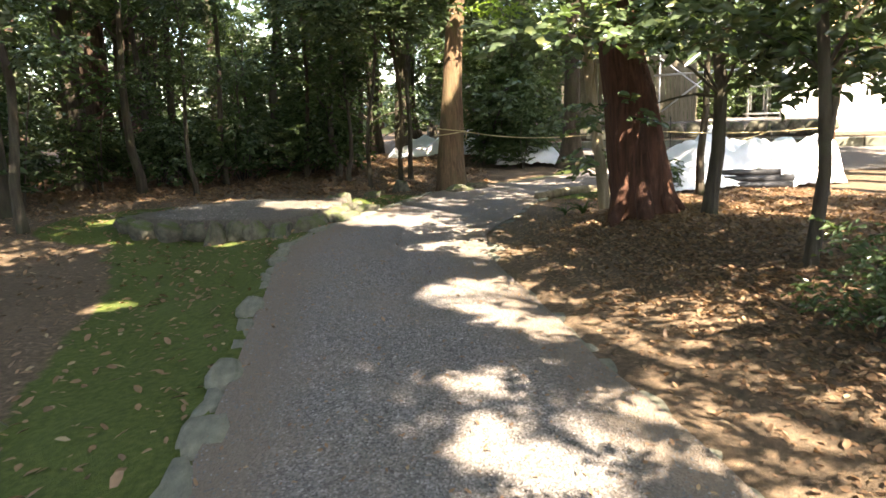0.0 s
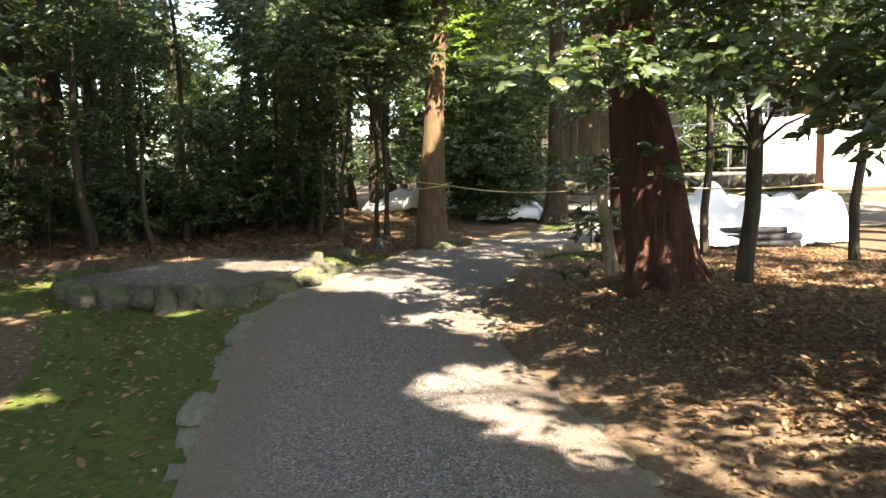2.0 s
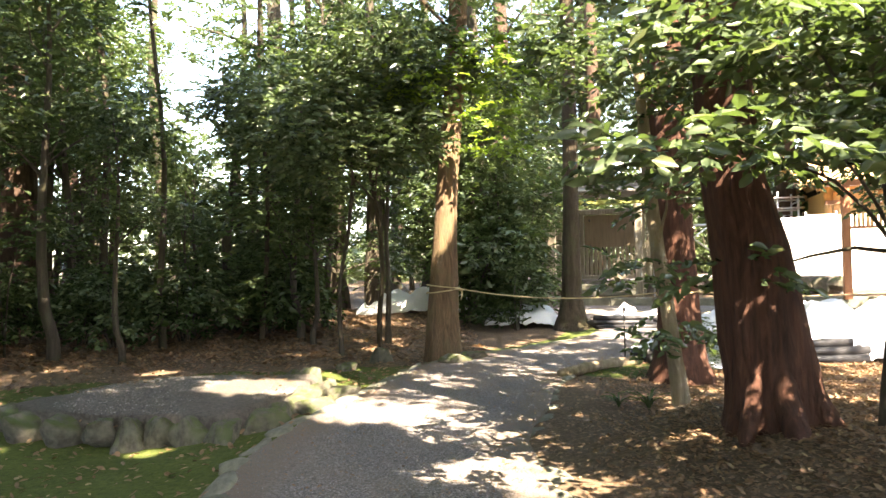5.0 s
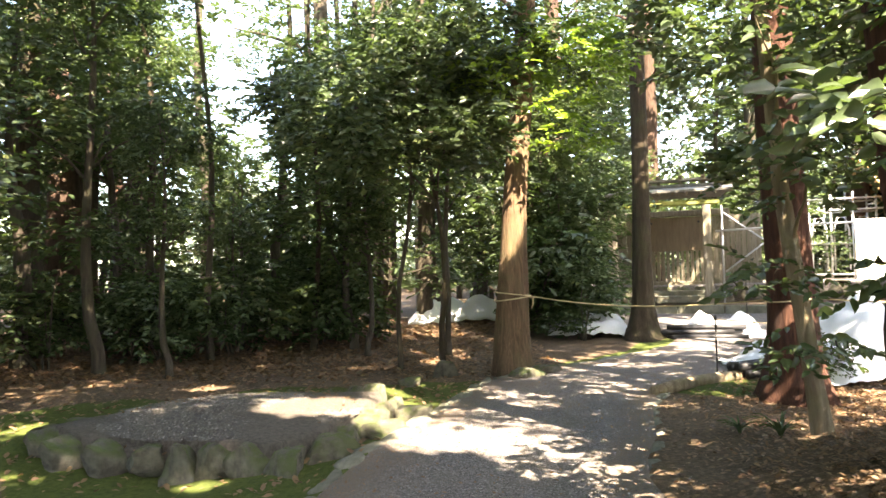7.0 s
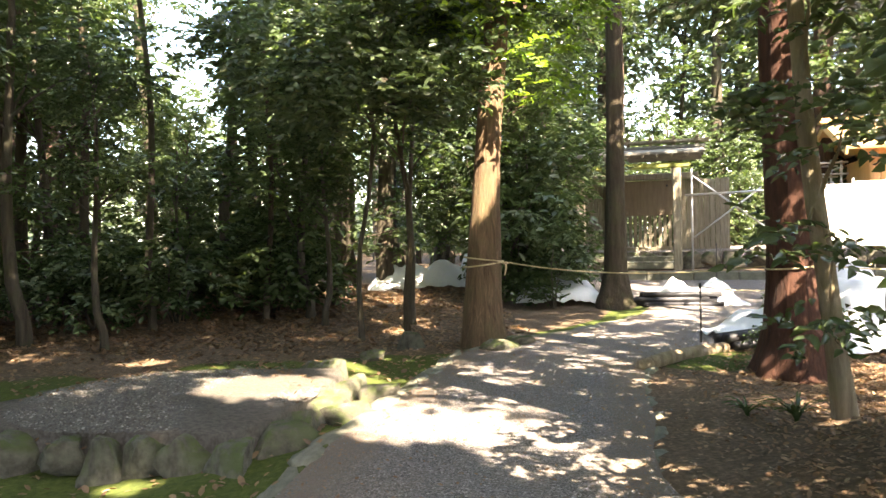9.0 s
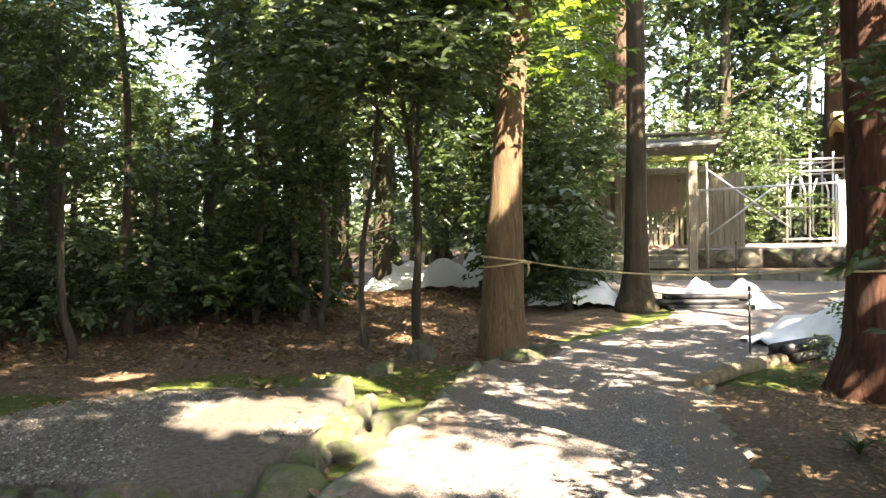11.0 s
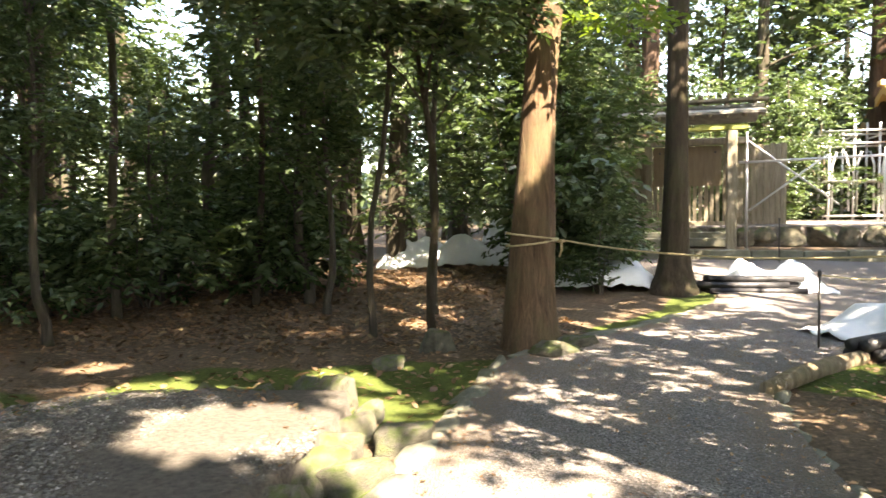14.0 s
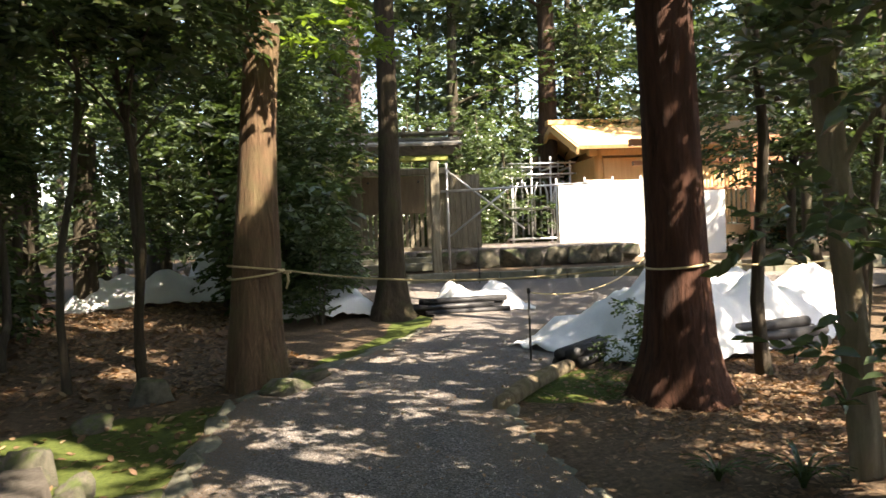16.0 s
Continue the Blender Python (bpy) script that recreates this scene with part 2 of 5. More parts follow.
# ---- plan of the ground ----
LY = [-8, 1.5, 2.64, 3.23, 4.25, 5.0, 5.8, 6.9, 7.4, 8.0, 8.4, 9.0, 9.8, 10.3, 10.9, 11.6, 12.4, 12.85, 13.4, 13.8, 14.3, 14.75, 15.3, 16, 18, 19.5, 21.2]
LX = [-0.6, -0.74, -0.86, -0.94, -1.08, -1.2, -1.3, -1.48, -1.51, -1.5, -1.42, -1.28, -1.02, -0.86, -0.62, -0.42, -0.12, 0.25, 0.86, 1.42, 2.0, 2.52, 3.0, 3.4, 3.0, 1.5, -0.5]
RY = [-8, 1.5, 2.67, 3.2, 3.9, 4.7, 5.4, 6.0, 6.7, 7.3, 8.1, 8.6, 9.3, 10.0, 10.6, 11.15, 11.45, 11.9, 12.2, 12.7, 13.3, 14.0, 15, 21.2]
RX = [1.45, 1.25, 1.13, 1.05, 0.91, 0.82, 0.72, 0.61, 0.54, 0.52, 0.57, 0.7, 0.98, 1.16, 1.36, 1.56, 1.95, 2.45, 2.95, 3.7, 4.6, 9, 14, 15.5]


def sm(v, a, b):
    v = np.clip((np.asarray(v, float) - a) / (b - a), 0, 1)
    return v * v * (3 - 2 * v)


def left_edge(y):
    return np.interp(y, LY, LX)


def right_edge(y):
    return np.interp(y, RY, RX)


def court_rise(y):
    """The court climbs gently towards the gate."""
    return 0.22 * sm(y, 13.5, 20.5)


def height(x, y):
    """Ground level in the plan."""
    x, y = np.asarray(x, float), np.asarray(y, float)
    dl, dr = left_edge(y) - x, x - right_edge(y)
    z = -0.10 * sm(dl, 0, 1.5) * (1 - sm(dl, 2.6, 6)) * (1 - sm(y, 8.8, 10.3))
    z = z - 0.04 * sm(dl, 0.0, 0.3)
    z = z + 0.32 * sm(dr, 0.1, 1.8) * (1 - sm(y, 7.4, 9.8))
    z = z + court_rise(y)
    return z


def path_inside(x, y):
    return (x > left_edge(y)) & (x < right_edge(y)) & (y < 21.0)


def axis(lo, hi, step, far, grow=1.35):
    v = list(np.arange(lo, hi + step / 2, step))
    s = step
    while v[-1] < far:
        s *= grow
        v.append(v[-1] + s)
    s = step
    while v[0] > -far:
        s *= grow
        v.insert(0, v[0] - s)
    return np.array(v)


def ground_noise(x, y):
    return 0.018 * np.sin(2.9 * x + 1.3 * np.sin(1.7 * y)) * np.sin(2.3 * y + 0.7) + 0.008 * np.sin(9.1 * x + 2 * y) * np.sin(8.3 * y - x)


def build_ground():
    xs, ys = axis(-8, 9, 0.1, 500), axis(-3, 20, 0.1, 500)
    gx, gy = np.meshgrid(xs, ys)
    inside = path_inside(gx, gy)
    z = height(gx, gy) + ground_noise(gx, gy) * ~inside - 0.05 * inside
    idx = np.arange(gx.size).reshape(gx.shape)
    faces = np.stack([idx[:-1, :-1], idx[:-1, 1:], idx[1:, 1:], idx[1:, :-1]], -1).reshape(-1, 4)
    me = np_mesh("ground", np.stack([gx, gy, z], -1).reshape(-1, 3), faces)
    dl, dr = left_edge(gy) - gx, gx - right_edge(gy)
    wide = np.interp(gy, [2, 3, 4.3, 6, 7.2, 8.4, 9.5], [0.7, 0.85, 1.1, 1.25, 1.5, 2.2, 2.9])
    moss = sm(dl, -0.05, 0.1) * (1 - sm(dl - wide, -0.35, 0.45)) * (1 - sm(gy, 9.3, 10.2))
    moss = np.maximum(moss, 0.75 * sm(dl, 0, 0.2) * (1 - sm(dl, 2.4, 3.6)) * sm(gy, 10.5, 11.2) * (1 - sm(gy, 12.2, 13.0)))
    moss = np.maximum(moss, 0.9 * (1 - sm(np.hypot(gx + 4.4, (gy - 10.6) * 0.8), 0.6, 1.6)))
    moss = np.maximum(moss, 0.8 * (1 - sm(np.hypot((gx - 2.5) * 0.8, gy - 11.4), 0.3, 0.75)))
    moss = np.maximum(moss, 0.7 * (1 - sm(np.abs(dl - 0.35), 0.1, 0.5)) * sm(gy, 13.5, 14.2) * (1 - sm(gy, 16.5, 17.5)))
    at = me.attributes.new("moss", "FLOAT", "POINT")
    at.data.foreach_set("value", moss.astype(np.float32).ravel())
    ob = part_mesh("ground", me, GROUND, smooth=True)
    tagged(ob, "brown woodland earth with patches of green moss", "ground", kind="structure")
    # the path and the court that it opens into
    ys = np.arange(-8, 21.05, 0.1)
    us = np.linspace(0, 1, 41)
    gy, gu = np.meshgrid(ys, us, indexing="ij")
    gx = left_edge(gy) + (right_edge(gy) - left_edge(gy)) * gu
    z = 0.01 + court_rise(gy) + 0.4 * ground_noise(gx, gy)
    idx = np.arange(gx.size).reshape(gx.shape)
    faces = np.stack([idx[:-1, :-1], idx[:-1, 1:], idx[1:, 1:], idx[1:, :-1]], -1).reshape(-1, 4)
    me = np_mesh("path", np.stack([gx, gy, z], -1).reshape(-1, 3), faces)
    d = np.minimum(gx - left_edge(gy), right_edge(gy) - gx)
    at = me.attributes.new("edge", "FLOAT", "POINT")
    at.data.foreach_set("value", (0.85 * (1 - sm(d, 0.12, 0.5))).astype(np.float32).ravel())
    ob = part_mesh("path", me, GRAVEL, smooth=True)
    return tagged(ob, "grey gravel path widening into a gravel court", "path", kind="structure")


PATH_OB = build_ground()


# ---- foliage ----
R = np.random.default_rng


def g(x, y):
    return float(height(x, y))


def leaves(rng, centres, radii, sprays, per=9, length=0.09, spread=0.35, tilt=0.5, shell=0.55, droop=0.25, hole=None, face=(0.12, -0.28, 1.0)):
    """Leaf vertices and faces: sprays of leaves set along twigs in ellipsoid clumps."""
    centres, radii = np.asarray(centres, float), np.asarray(radii, float)
    vol = np.prod(radii, axis=1) ** 0.7
    k = rng.choice(len(centres), sprays, p=vol / vol.sum())
    u = rng.normal(size=(sprays, 3))
    u /= np.linalg.norm(u, axis=1)[:, None]
    rad = (shell + (1 - shell) * rng.random(sprays)) ** (1 / 1.5)
    base = centres[k] + radii[k] * u * rad[:, None]
    if hole is not None:
        keep = ~hole(base)
        base, u = base[keep], u[keep]
    sprays = len(base)
    ang = np.arctan2(u[:, 1], u[:, 0]) + rng.normal(0, 0.8, sprays)
    d = np.stack([np.cos(ang), np.sin(ang), rng.normal(-droop, 0.3, sprays)], -1)
    d /= np.linalg.norm(d, axis=1)[:, None]
    t = (np.arange(per) + 0.5) / per
    side = np.where(np.arange(per) % 2, 1.0, -1.0)
    p = base[:, None] + d[:, None] * (t * spread)[None, :, None]
    flat = np.cross(d, (0, 0, 1))
    flat /= np.linalg.norm(flat, axis=1)[:, None] + 1e-9
    ld = d[:, None] * 0.75 + flat[:, None] * (side * rng.uniform(0.6, 1.1, per))[None, :, None] + rng.normal(0, 0.25, (sprays, per, 3))
    ld /= np.linalg.norm(ld, axis=2)[..., None]
    nrm = np.array(face) + rng.normal(0, tilt, (sprays, per, 3))
    sd = np.cross(ld, nrm)
    sd /= np.linalg.norm(sd, axis=2)[..., None] + 1e-9
    nrm = np.cross(sd, ld)
    ln = length * rng.uniform(0.65, 1.25, (sprays, per, 1))
    wd = ln * rng.uniform(0.2, 0.27, (sprays, per, 1))
    up = nrm * wd * 0.35
    tip = p + ld * ln - nrm * ln * 0.12
    v = np.stack([p, p + ld * ln * 0.3 + sd * wd + up, p + ld * ln * 0.68 + sd * wd * 0.8 + up, tip,
                  p + ld * ln * 0.68 - sd * wd * 0.8 + up, p + ld * ln * 0.3 - sd * wd + up], 2).reshape(-1, 3)
    m = np.arange(len(v) // 6)[:, None] * 6
    f = np.concatenate([m + np.array([0, 3, 2, 1]), m + np.array([0, 5, 4, 3])])
    return v, f


def big_leaves(rng, centres, radii, count, length=0.22, shell=0.5, hole=None):
    """Far foliage: single folded leaves."""
    centres, radii = np.asarray(centres, float), np.asarray(radii, float)
    vol = np.prod(radii, axis=1) ** 0.7
    k = rng.choice(len(centres), count, p=vol / vol.sum())
    u = rng.normal(size=(count, 3))
    u /= np.linalg.norm(u, axis=1)[:, None]
    p = centres[k] + radii[k] * u * ((shell + (1 - shell) * rng.random(count)) ** 0.7)[:, None]
    if hole is not None:
        p = p[~hole(p)]
        count = len(p)
    d = rng.normal(size=(count, 3)) * (1, 1, 0.5)
    d /= np.linalg.norm(d, axis=1)[:, None]
    s = np.cross(d, np.array([0, 0, 1.0]) + rng.normal(0, 0.6, (count, 3)))
    s /= np.linalg.norm(s, axis=1)[:, None]
    ln = length * rng.uniform(0.6, 1.3, (count, 1))
    up = np.cross(s, d) * ln * 0.08
    v = np.stack([p, p + d * ln * 0.5 + s * ln * 0.28 + up, p + d * ln, p + d * ln * 0.5 - s * ln * 0.28 + up], 1).reshape(-1, 3)
    m = np.arange(count)[:, None] * 4
    return v, np.concatenate([m + np.array([0, 1, 2]), m + np.array([0, 2, 3])])


def trunk_mesh(name, rng, path, radii, flare=0.5, lobes=6, n=18, depth=0.22):
    """A trunk through points, with a flared, lobed foot."""
    ph = rng.uniform(0, 6.28, 3)
    z0 = path[0][2]

    def lobe(i, t):
        h = path[i][2] - z0
        foot = math.exp(-max(h, 0) / 0.35)
        return 1 + flare * foot + depth * foot * math.cos(lobes * t + ph[0]) + 0.10 * foot * math.cos(3 * t + ph[1]) + 0.035 * math.cos(7 * t + ph[2] + h * 0.4) + 0.02 * math.cos(13 * t + h)
    vs, fs = tube_arrays(path, radii, n, lobe)
    return np_mesh(name, vs, fs)


def limb_runs(rng, start_points, targets, r0):
    runs = []
    for s, e in zip(start_points, targets):
        s, e = Vector(s), Vector(e)
        mid = s.lerp(e, 0.5) + Vector((rng.normal(0, 0.12), rng.normal(0, 0.12), 0.12)) * (e - s).length * 0.5
        pts = [s, s.lerp(mid, 0.5) + Vector((0, 0, 0.04)), mid, mid.lerp(e, 0.5), e]
        runs.append((pts, [r0, r0 * 0.8, r0 * 0.6, r0 * 0.4, r0 * 0.12]))
    return runs


# where the crowns let the sun in: (x, y, z, rx, ry) of the lit places, carried down the sun's way to the ground
LIT = [(2.0, 5.6, 2.0, 0.9, 0.5), (2.9, 6.6, 2.9, 1.2, 0.8), (3.0, 5.2, 2.2, 0.8, 0.6), (-1.4, 10.25, 0.15, 0.2, 0.4), (-1.2, 11.1, 0.1, 0.2, 0.15), (-1.05, 10.0, 0, 0.15, 0.2), (0.1, 10.4, 0, 0.3, 0.08), (0.9, 10.3, 0, 0.25, 0.06), (0.0, 8.6, 0, 0.2, 0.05), (-2.9, 11.9, 0, 0.4, 0.1),
       (0.36, 5.45, 0, 0.37, 0.4), (0.53, 4.74, 0, 0.14, 0.08), (0.84, 4.5, 0, 0.2, 0.2), (1.06, 6.04, 0.1, 0.08, 0.16), (1, 5.27, 0.05, 0.12, 0.18), (0.54, 2.72, 0, 0.17, 0.12), (0.28, 3, 0, 0.03, 0.04), (0.95, 3.37, 0, 0.03, 0.03),
       (0.35, 3.63, 0, 0.03, 0.03), (-2.63, 6.01, -0.1, 0.15, 0.09), (-1.95, 10.27, 0.15, 0.35, 0.4), (-0.7, 9.36, 0, 0.44, 0.32), (0.61, 8.98, 0, 0.2, 0.1), (0.51, 8.31, 0, 0.09, 0.13), (0.47, 11.38, 0, 0.4, 0.2), (1.86, 14.5, 0, 0.35, 0.4),
       (1, 14.17, 0, 0.15, 0.37), (3, 15.11, 0, 0.48, 0.4), (2.43, 11.37, 0, 0.15, 0.21), (-2.42, 8.7, -0.1, 0.07, 0.06), (-4.67, 10.49, 0, 0.21, 0.22), (0.33, 12.72, 0.05, 0.08, 0.06), (0.83, 7.77, 0.05, 0.05, 0.08), (1.19, 11.97, 0, 0.15, 0.25),
       (1.73, 13.48, 0, 0.71, 0.4), (2.23, 13.06, 0, 0.53, 0.4), (2.56, 11.57, 0, 0.17, 0.22), (2, 13.47, 0, 0.55, 0.22), (-3.68, 12.85, 0, 0.16, 0.1), (-3.58, 16.48, 0, 0.22, 0.4), (-1.34, 12.37, 0, 0.36, 0.14), (-1.17, 11.92, 0, 0.1, 0.1),
       (0.3, 12.95, 2.15, 0.22, 0.6), (1.1, 5.7, 2, 0.5, 0.2), (0.7, 12.8, 3.6, 0.4, 0.25), (3, 6, 2, 0.7, 0.4), (1.7, 6.1, 1.9, 0.8, 0.3), (2.6, 6.5, 2.4, 1.2, 0.6), (3, 5, 1.8, 0.8, 0.6), (2, 7.6, 1.6, 0.5, 0.4),
       (2, 8.4, 2.2, 0.7, 0.5), (1.9, 8.6, 1.3, 0.3, 0.7), (2.3, 6.2, 3, 1.3, 0.7), (4.2, 8.2, 3, 0.8, 0.6), (3.2, 7.2, 3.2, 1, 0.8), (2.7, 15.2, 0, 0.6, 0.3), (1.2, 12.7, 0, 0.5, 0.2)]
SHIFT = (sun_dir.x / sun_dir.z, sun_dir.y / sun_dir.z)


def shade_wanted(p):
    """How close the crowns stand above the place that a point's shadow falls on, 0 to 1."""
    x, y = p[:, 0] - SHIFT[0] * p[:, 2], p[:, 1] - SHIFT[1] * p[:, 2]
    k = np.ones(len(p))
    k = np.where((x < 0.3) & (y > 14.0), 0.42, k)
    k = np.where((x > 1.1) & (y > 2.0) & (y < 11.5), 0.42, k)
    k = np.where((x > 1.9) & (y > 2.0) & (y < 6.6), 0.66, k)
    k = np.where((x > 1.4) & (y > 7.6) & (y < 11.5), 0.3, k)
    k = np.where((x > 1.5) & (y > 12.0), 0.55, k)
    k = np.where((x > 1.2) & (x < 3.4) & (y > 15.6), 0.9, k)
    k = np.where((x > 3.6) & (y > 11.0), 0.5, k)
    k = np.where((x > 1.5) & (x < 7.4) & (y > 18.5), 0.7, k)
    k = np.where((x > 7.4) & (y > 14.0), 0.0, k)
    k = np.where((x > -1.2) & (x < 3.6) & (y > 9.3) & (y < 15.5), 0.32, k)
    k = np.where((x > -3.8) & (x < -1.3) & (y > 8.6) & (y < 12.4), 0.75, k)
    for c in (0.3, 0.8, 1.3, 1.8):      # added crowns kept full here, to shade the foot of the roped tree
        k = np.where((x - 0.25 + SHIFT[0] * c) ** 2 + (y - 12.95 + SHIFT[1] * c) ** 2 < 0.3, 1.0, k)
    k = np.where((x < -1.0) & (y > 14.0), 0.7, k)
    k = np.where((x < -2.5) & (y > 12.5), 0.95, k)
    k = np.where((x > 1.05) & (x < 4.6) & (y > 1.5) & (y < 6.9), 0.0, k)      # left to the low boughs of the added broadleaf tree
    return np.where(in_gap(x, y, 0.2), 0.0, k)


def in_gap(x, y, spare):
    """Whether a shadow falling at x, y would close one of the lit places; boughs spread past their foot by spare."""
    hit = np.zeros(len(x), bool)
    for a, b, c, rx, ry in LIT:
        u, v = a - SHIFT[0] * c, b - SHIFT[1] * c
        hit |= ((x - u) / (rx + spare)) ** 2 + ((y - v) / (ry + spare)) ** 2 < 1
    return hit


def gaps(at, rng):
    return lambda base: rng.random(len(base)) > shade_wanted(base + np.array(at))


def tree(rng, label, at, trunk_path, trunk_r, clumps, sprays, bark_mat, leaf_mat=None, flare=0.35, leaf=0.09, limb=0.04, name="tree", far=False, lobes=5, n=14, group="", per=9, hole=None, depth=0.2, face=(0.12, -0.28, 1.0), shell=0.55):
    """A tree: trunk, limbs to its clumps, and a crown of leaves. Clumps: (x, y, z, rx, ry, rz) from its foot."""
    t = thing(name, label, "tree", at, group=group)
    part_mesh("trunk", trunk_mesh("trunk", rng, trunk_path, trunk_r, flare, lobes, n, depth), bark_mat, t, smooth=True)
    if clumps:
        c, r = [q[:3] for q in clumps], [q[3:] for q in clumps]
        starts = []
        zs = [p[2] for p in trunk_path]
        for q in c:
            z = min(max(q[2] - 0.8, zs[0] + 0.5 * (zs[-1] - zs[0]) * 0.5), zs[-1])
            starts.append(tuple(np.interp(z, zs, [p[a] for p in trunk_path]) for a in range(3)))
        for run in limb_runs(rng, starts, c, limb)[::(5 if far > 1 else 2) if far else 1]:
            tubes("branch", [run], bark_mat, t, n=5, caps=False)
        if far:
            v, f = big_leaves(rng, c, r, sprays, leaf, shell, hole)
        else:
            v, f = leaves(rng, c, r, sprays, per, leaf, hole=hole, face=face, shell=shell)
        part_mesh("crown", np_mesh("crown", v, f), leaf_mat or LEAF, t)
    return t


def shade_tree(seed, x, y, h, r, bark_mat, clumps, sprays, leaf=0.215):
    """A tall tree added for its shade, its boughs reaching over the ground; clumps in world places."""
    rng = R(seed)
    at = (x, y, g(x, y))
    p = upright(rng, h, 0.01)
    cl = [(a - x, b - y, c, q, q, q * 0.5) for a, b, c, q in clumps]
    return tree(rng, "added tall tree with wide boughs that shade the ground", at, p, taper(p, r, 0.05), cl, sprays * 3, bark_mat, LEAF, leaf=leaf, limb=0.035, far=2, n=12, group="wood", hole=gaps(at, rng), shell=0.1)


def random_clumps(rng, count, z0, z1, spread, size):
    out = []
    for i in range(count):
        a, z = rng.uniform(0, 6.28), rng.uniform(z0, z1)
        q = spread * math.sqrt(rng.random()) * (1.1 - 0.5 * (z - z0) / (z1 - z0 + 1e-6))
        s = size * rng.uniform(0.7, 1.3)
        out.append((q * math.cos(a), q * math.sin(a), z, s, s, s * 0.55))
    return out


def upright(rng, h, lean=0.02, steps=8, wob=0.05, base=-0.15):
    a = rng.uniform(0, 6.28)
    zs = [base, 0.12, 0.35, 0.8] + list(np.linspace(1.5, h, steps))
    return [(lean * z * math.cos(a) + (wob * math.sin(z * 0.9 + a) if z > 0.5 else 0), lean * z * math.sin(a) + (wob * math.cos(z * 0.8 + a) if z > 0.5 else 0), z) for z in zs]


def taper(path, r0, r1):
    h = path[-1][2]
    return [r1 + (r0 - r1) * (1 - max(p[2], 0) / h) for p in path]


# ---- trees beside the path ----
MAIN = "trees beside the path"

# A: the cedar with the rope, worn bark
pa = [(0, 0, -0.1), (-0.01, 0, 0.15), (-0.01, 0, 0.35), (0.0, 0, 0.6), (0.03, 0, 1.1), (0.06, 0, 1.7), (0.09, 0, 2.2), (0.13, 0, 2.7), (0.3, 0, 4.4), (0.42, 0, 7), (0.5, 0, 10)]
tree(R(1), "tall cedar with worn sunlit brown bark", (0.25, 13.15, 0.0), pa, [0.27, 0.245, 0.235, 0.222, 0.207, 0.173, 0.155, 0.148, 0.14, 0.11, 0.07],
     [(0.4, -0.2, 4.9, 1.0, 0.9, 0.45), (-0.8, -0.5, 5.4, 1.2, 1.0, 0.6), (-0.2, 0.5, 6.5, 1.6, 1.5, 0.8), (0.9, 0.6, 7.5, 1.4, 1.4, 0.7), (-0.7, 0.3, 9, 1.3, 1.3, 0.9)], 900, BARK_A, flare=0.22, hole=gaps((0.25, 13.15, 0.0), R(7)), group=MAIN, n=24, lobes=7, depth=0.08)
# B: the broad red cedar on the bank
pb = [(0.02, 0, -0.3), (0.03, 0, -0.02), (0.04, 0, 0.2), (0.03, 0, 0.4), (-0.02, 0, 0.65), (-0.06, 0, 0.97), (-0.09, 0, 1.2), (-0.2, 0, 1.7), (-0.24, 0, 2.3), (-0.32, 0, 3.2), (-0.42, 0, 4.2), (-0.6, 0, 6.5), (-0.9, 0, 11)]
RED_CEDAR = tree(R(2), "broad red-barked cedar with spreading roots on the bank", (2.0, 7.25, 0.2), pb, [0.33, 0.30, 0.285, 0.275, 0.268, 0.25, 0.235, 0.19, 0.178, 0.168, 0.16, 0.14, 0.08],
     [(-0.2, 0.4, 6.5, 1.6, 1.6, 0.7), (0.9, -0.4, 7.6, 1.6, 1.5, 0.8), (-0.9, -0.5, 8.6, 1.5, 1.5, 0.8), (0, 0, 10.4, 1.5, 1.5, 1.0)], 700, BARK_RED, flare=0.32, hole=gaps((2.0, 7.25, 0.2), R(7)), group=MAIN, n=40, lobes=7, depth=0.17)
for reach, turn, r in ((0.78, -8, 0.075), (0.5, -50, 0.07), (0.42, -95, 0.085), (0.6, 25, 0.06), (0.45, -135, 0.06)):
    c, d = math.cos(radians(turn)), math.sin(radians(turn))
    run = [(c * 0.2, d * 0.2, 0.5), (c * 0.3, d * 0.3, 0.24), (c * 0.42, d * 0.42, 0.08), (c * reach, d * reach, -0.01), (c * (reach + 0.15), d * (reach + 0.15), -0.12)]
    tubes("root", [(run, [r * 0.7, r, r * 0.9, r * 0.55, r * 0.3])], BARK_RED, RED_CEDAR, n=9)
# C: the slender cedar near the sheets
pc = [(0, 0, -0.1), (-0.02, 0, 0.07), (0, 0, 0.25), (0.01, 0, 0.64), (0.02, 0, 1.4), (0.04, 0, 2.6), (0.05, 0, 4), (0.05, 0, 8), (0.05, 0, 13)]
tree(R(3), "straight slender cedar with dull green-brown bark and flared foot", (2.95, 16.45, 0.03), pc, [0.26, 0.245, 0.213, 0.18, 0.166, 0.148, 0.143, 0.12, 0.06],
     [(0.3, 0, 8, 1.4, 1.4, 0.7), (-0.6, 0.3, 9.2, 1.3, 1.3, 0.8), (0.2, -0.4, 10.8, 1.3, 1.3, 0.9), (0, 0, 12.5, 1.1, 1.1, 1.0)], 500, BARK_DULL, flare=0.75, hole=gaps((2.95, 16.45, 0.03), R(7)), group=MAIN, n=20, depth=0.12)
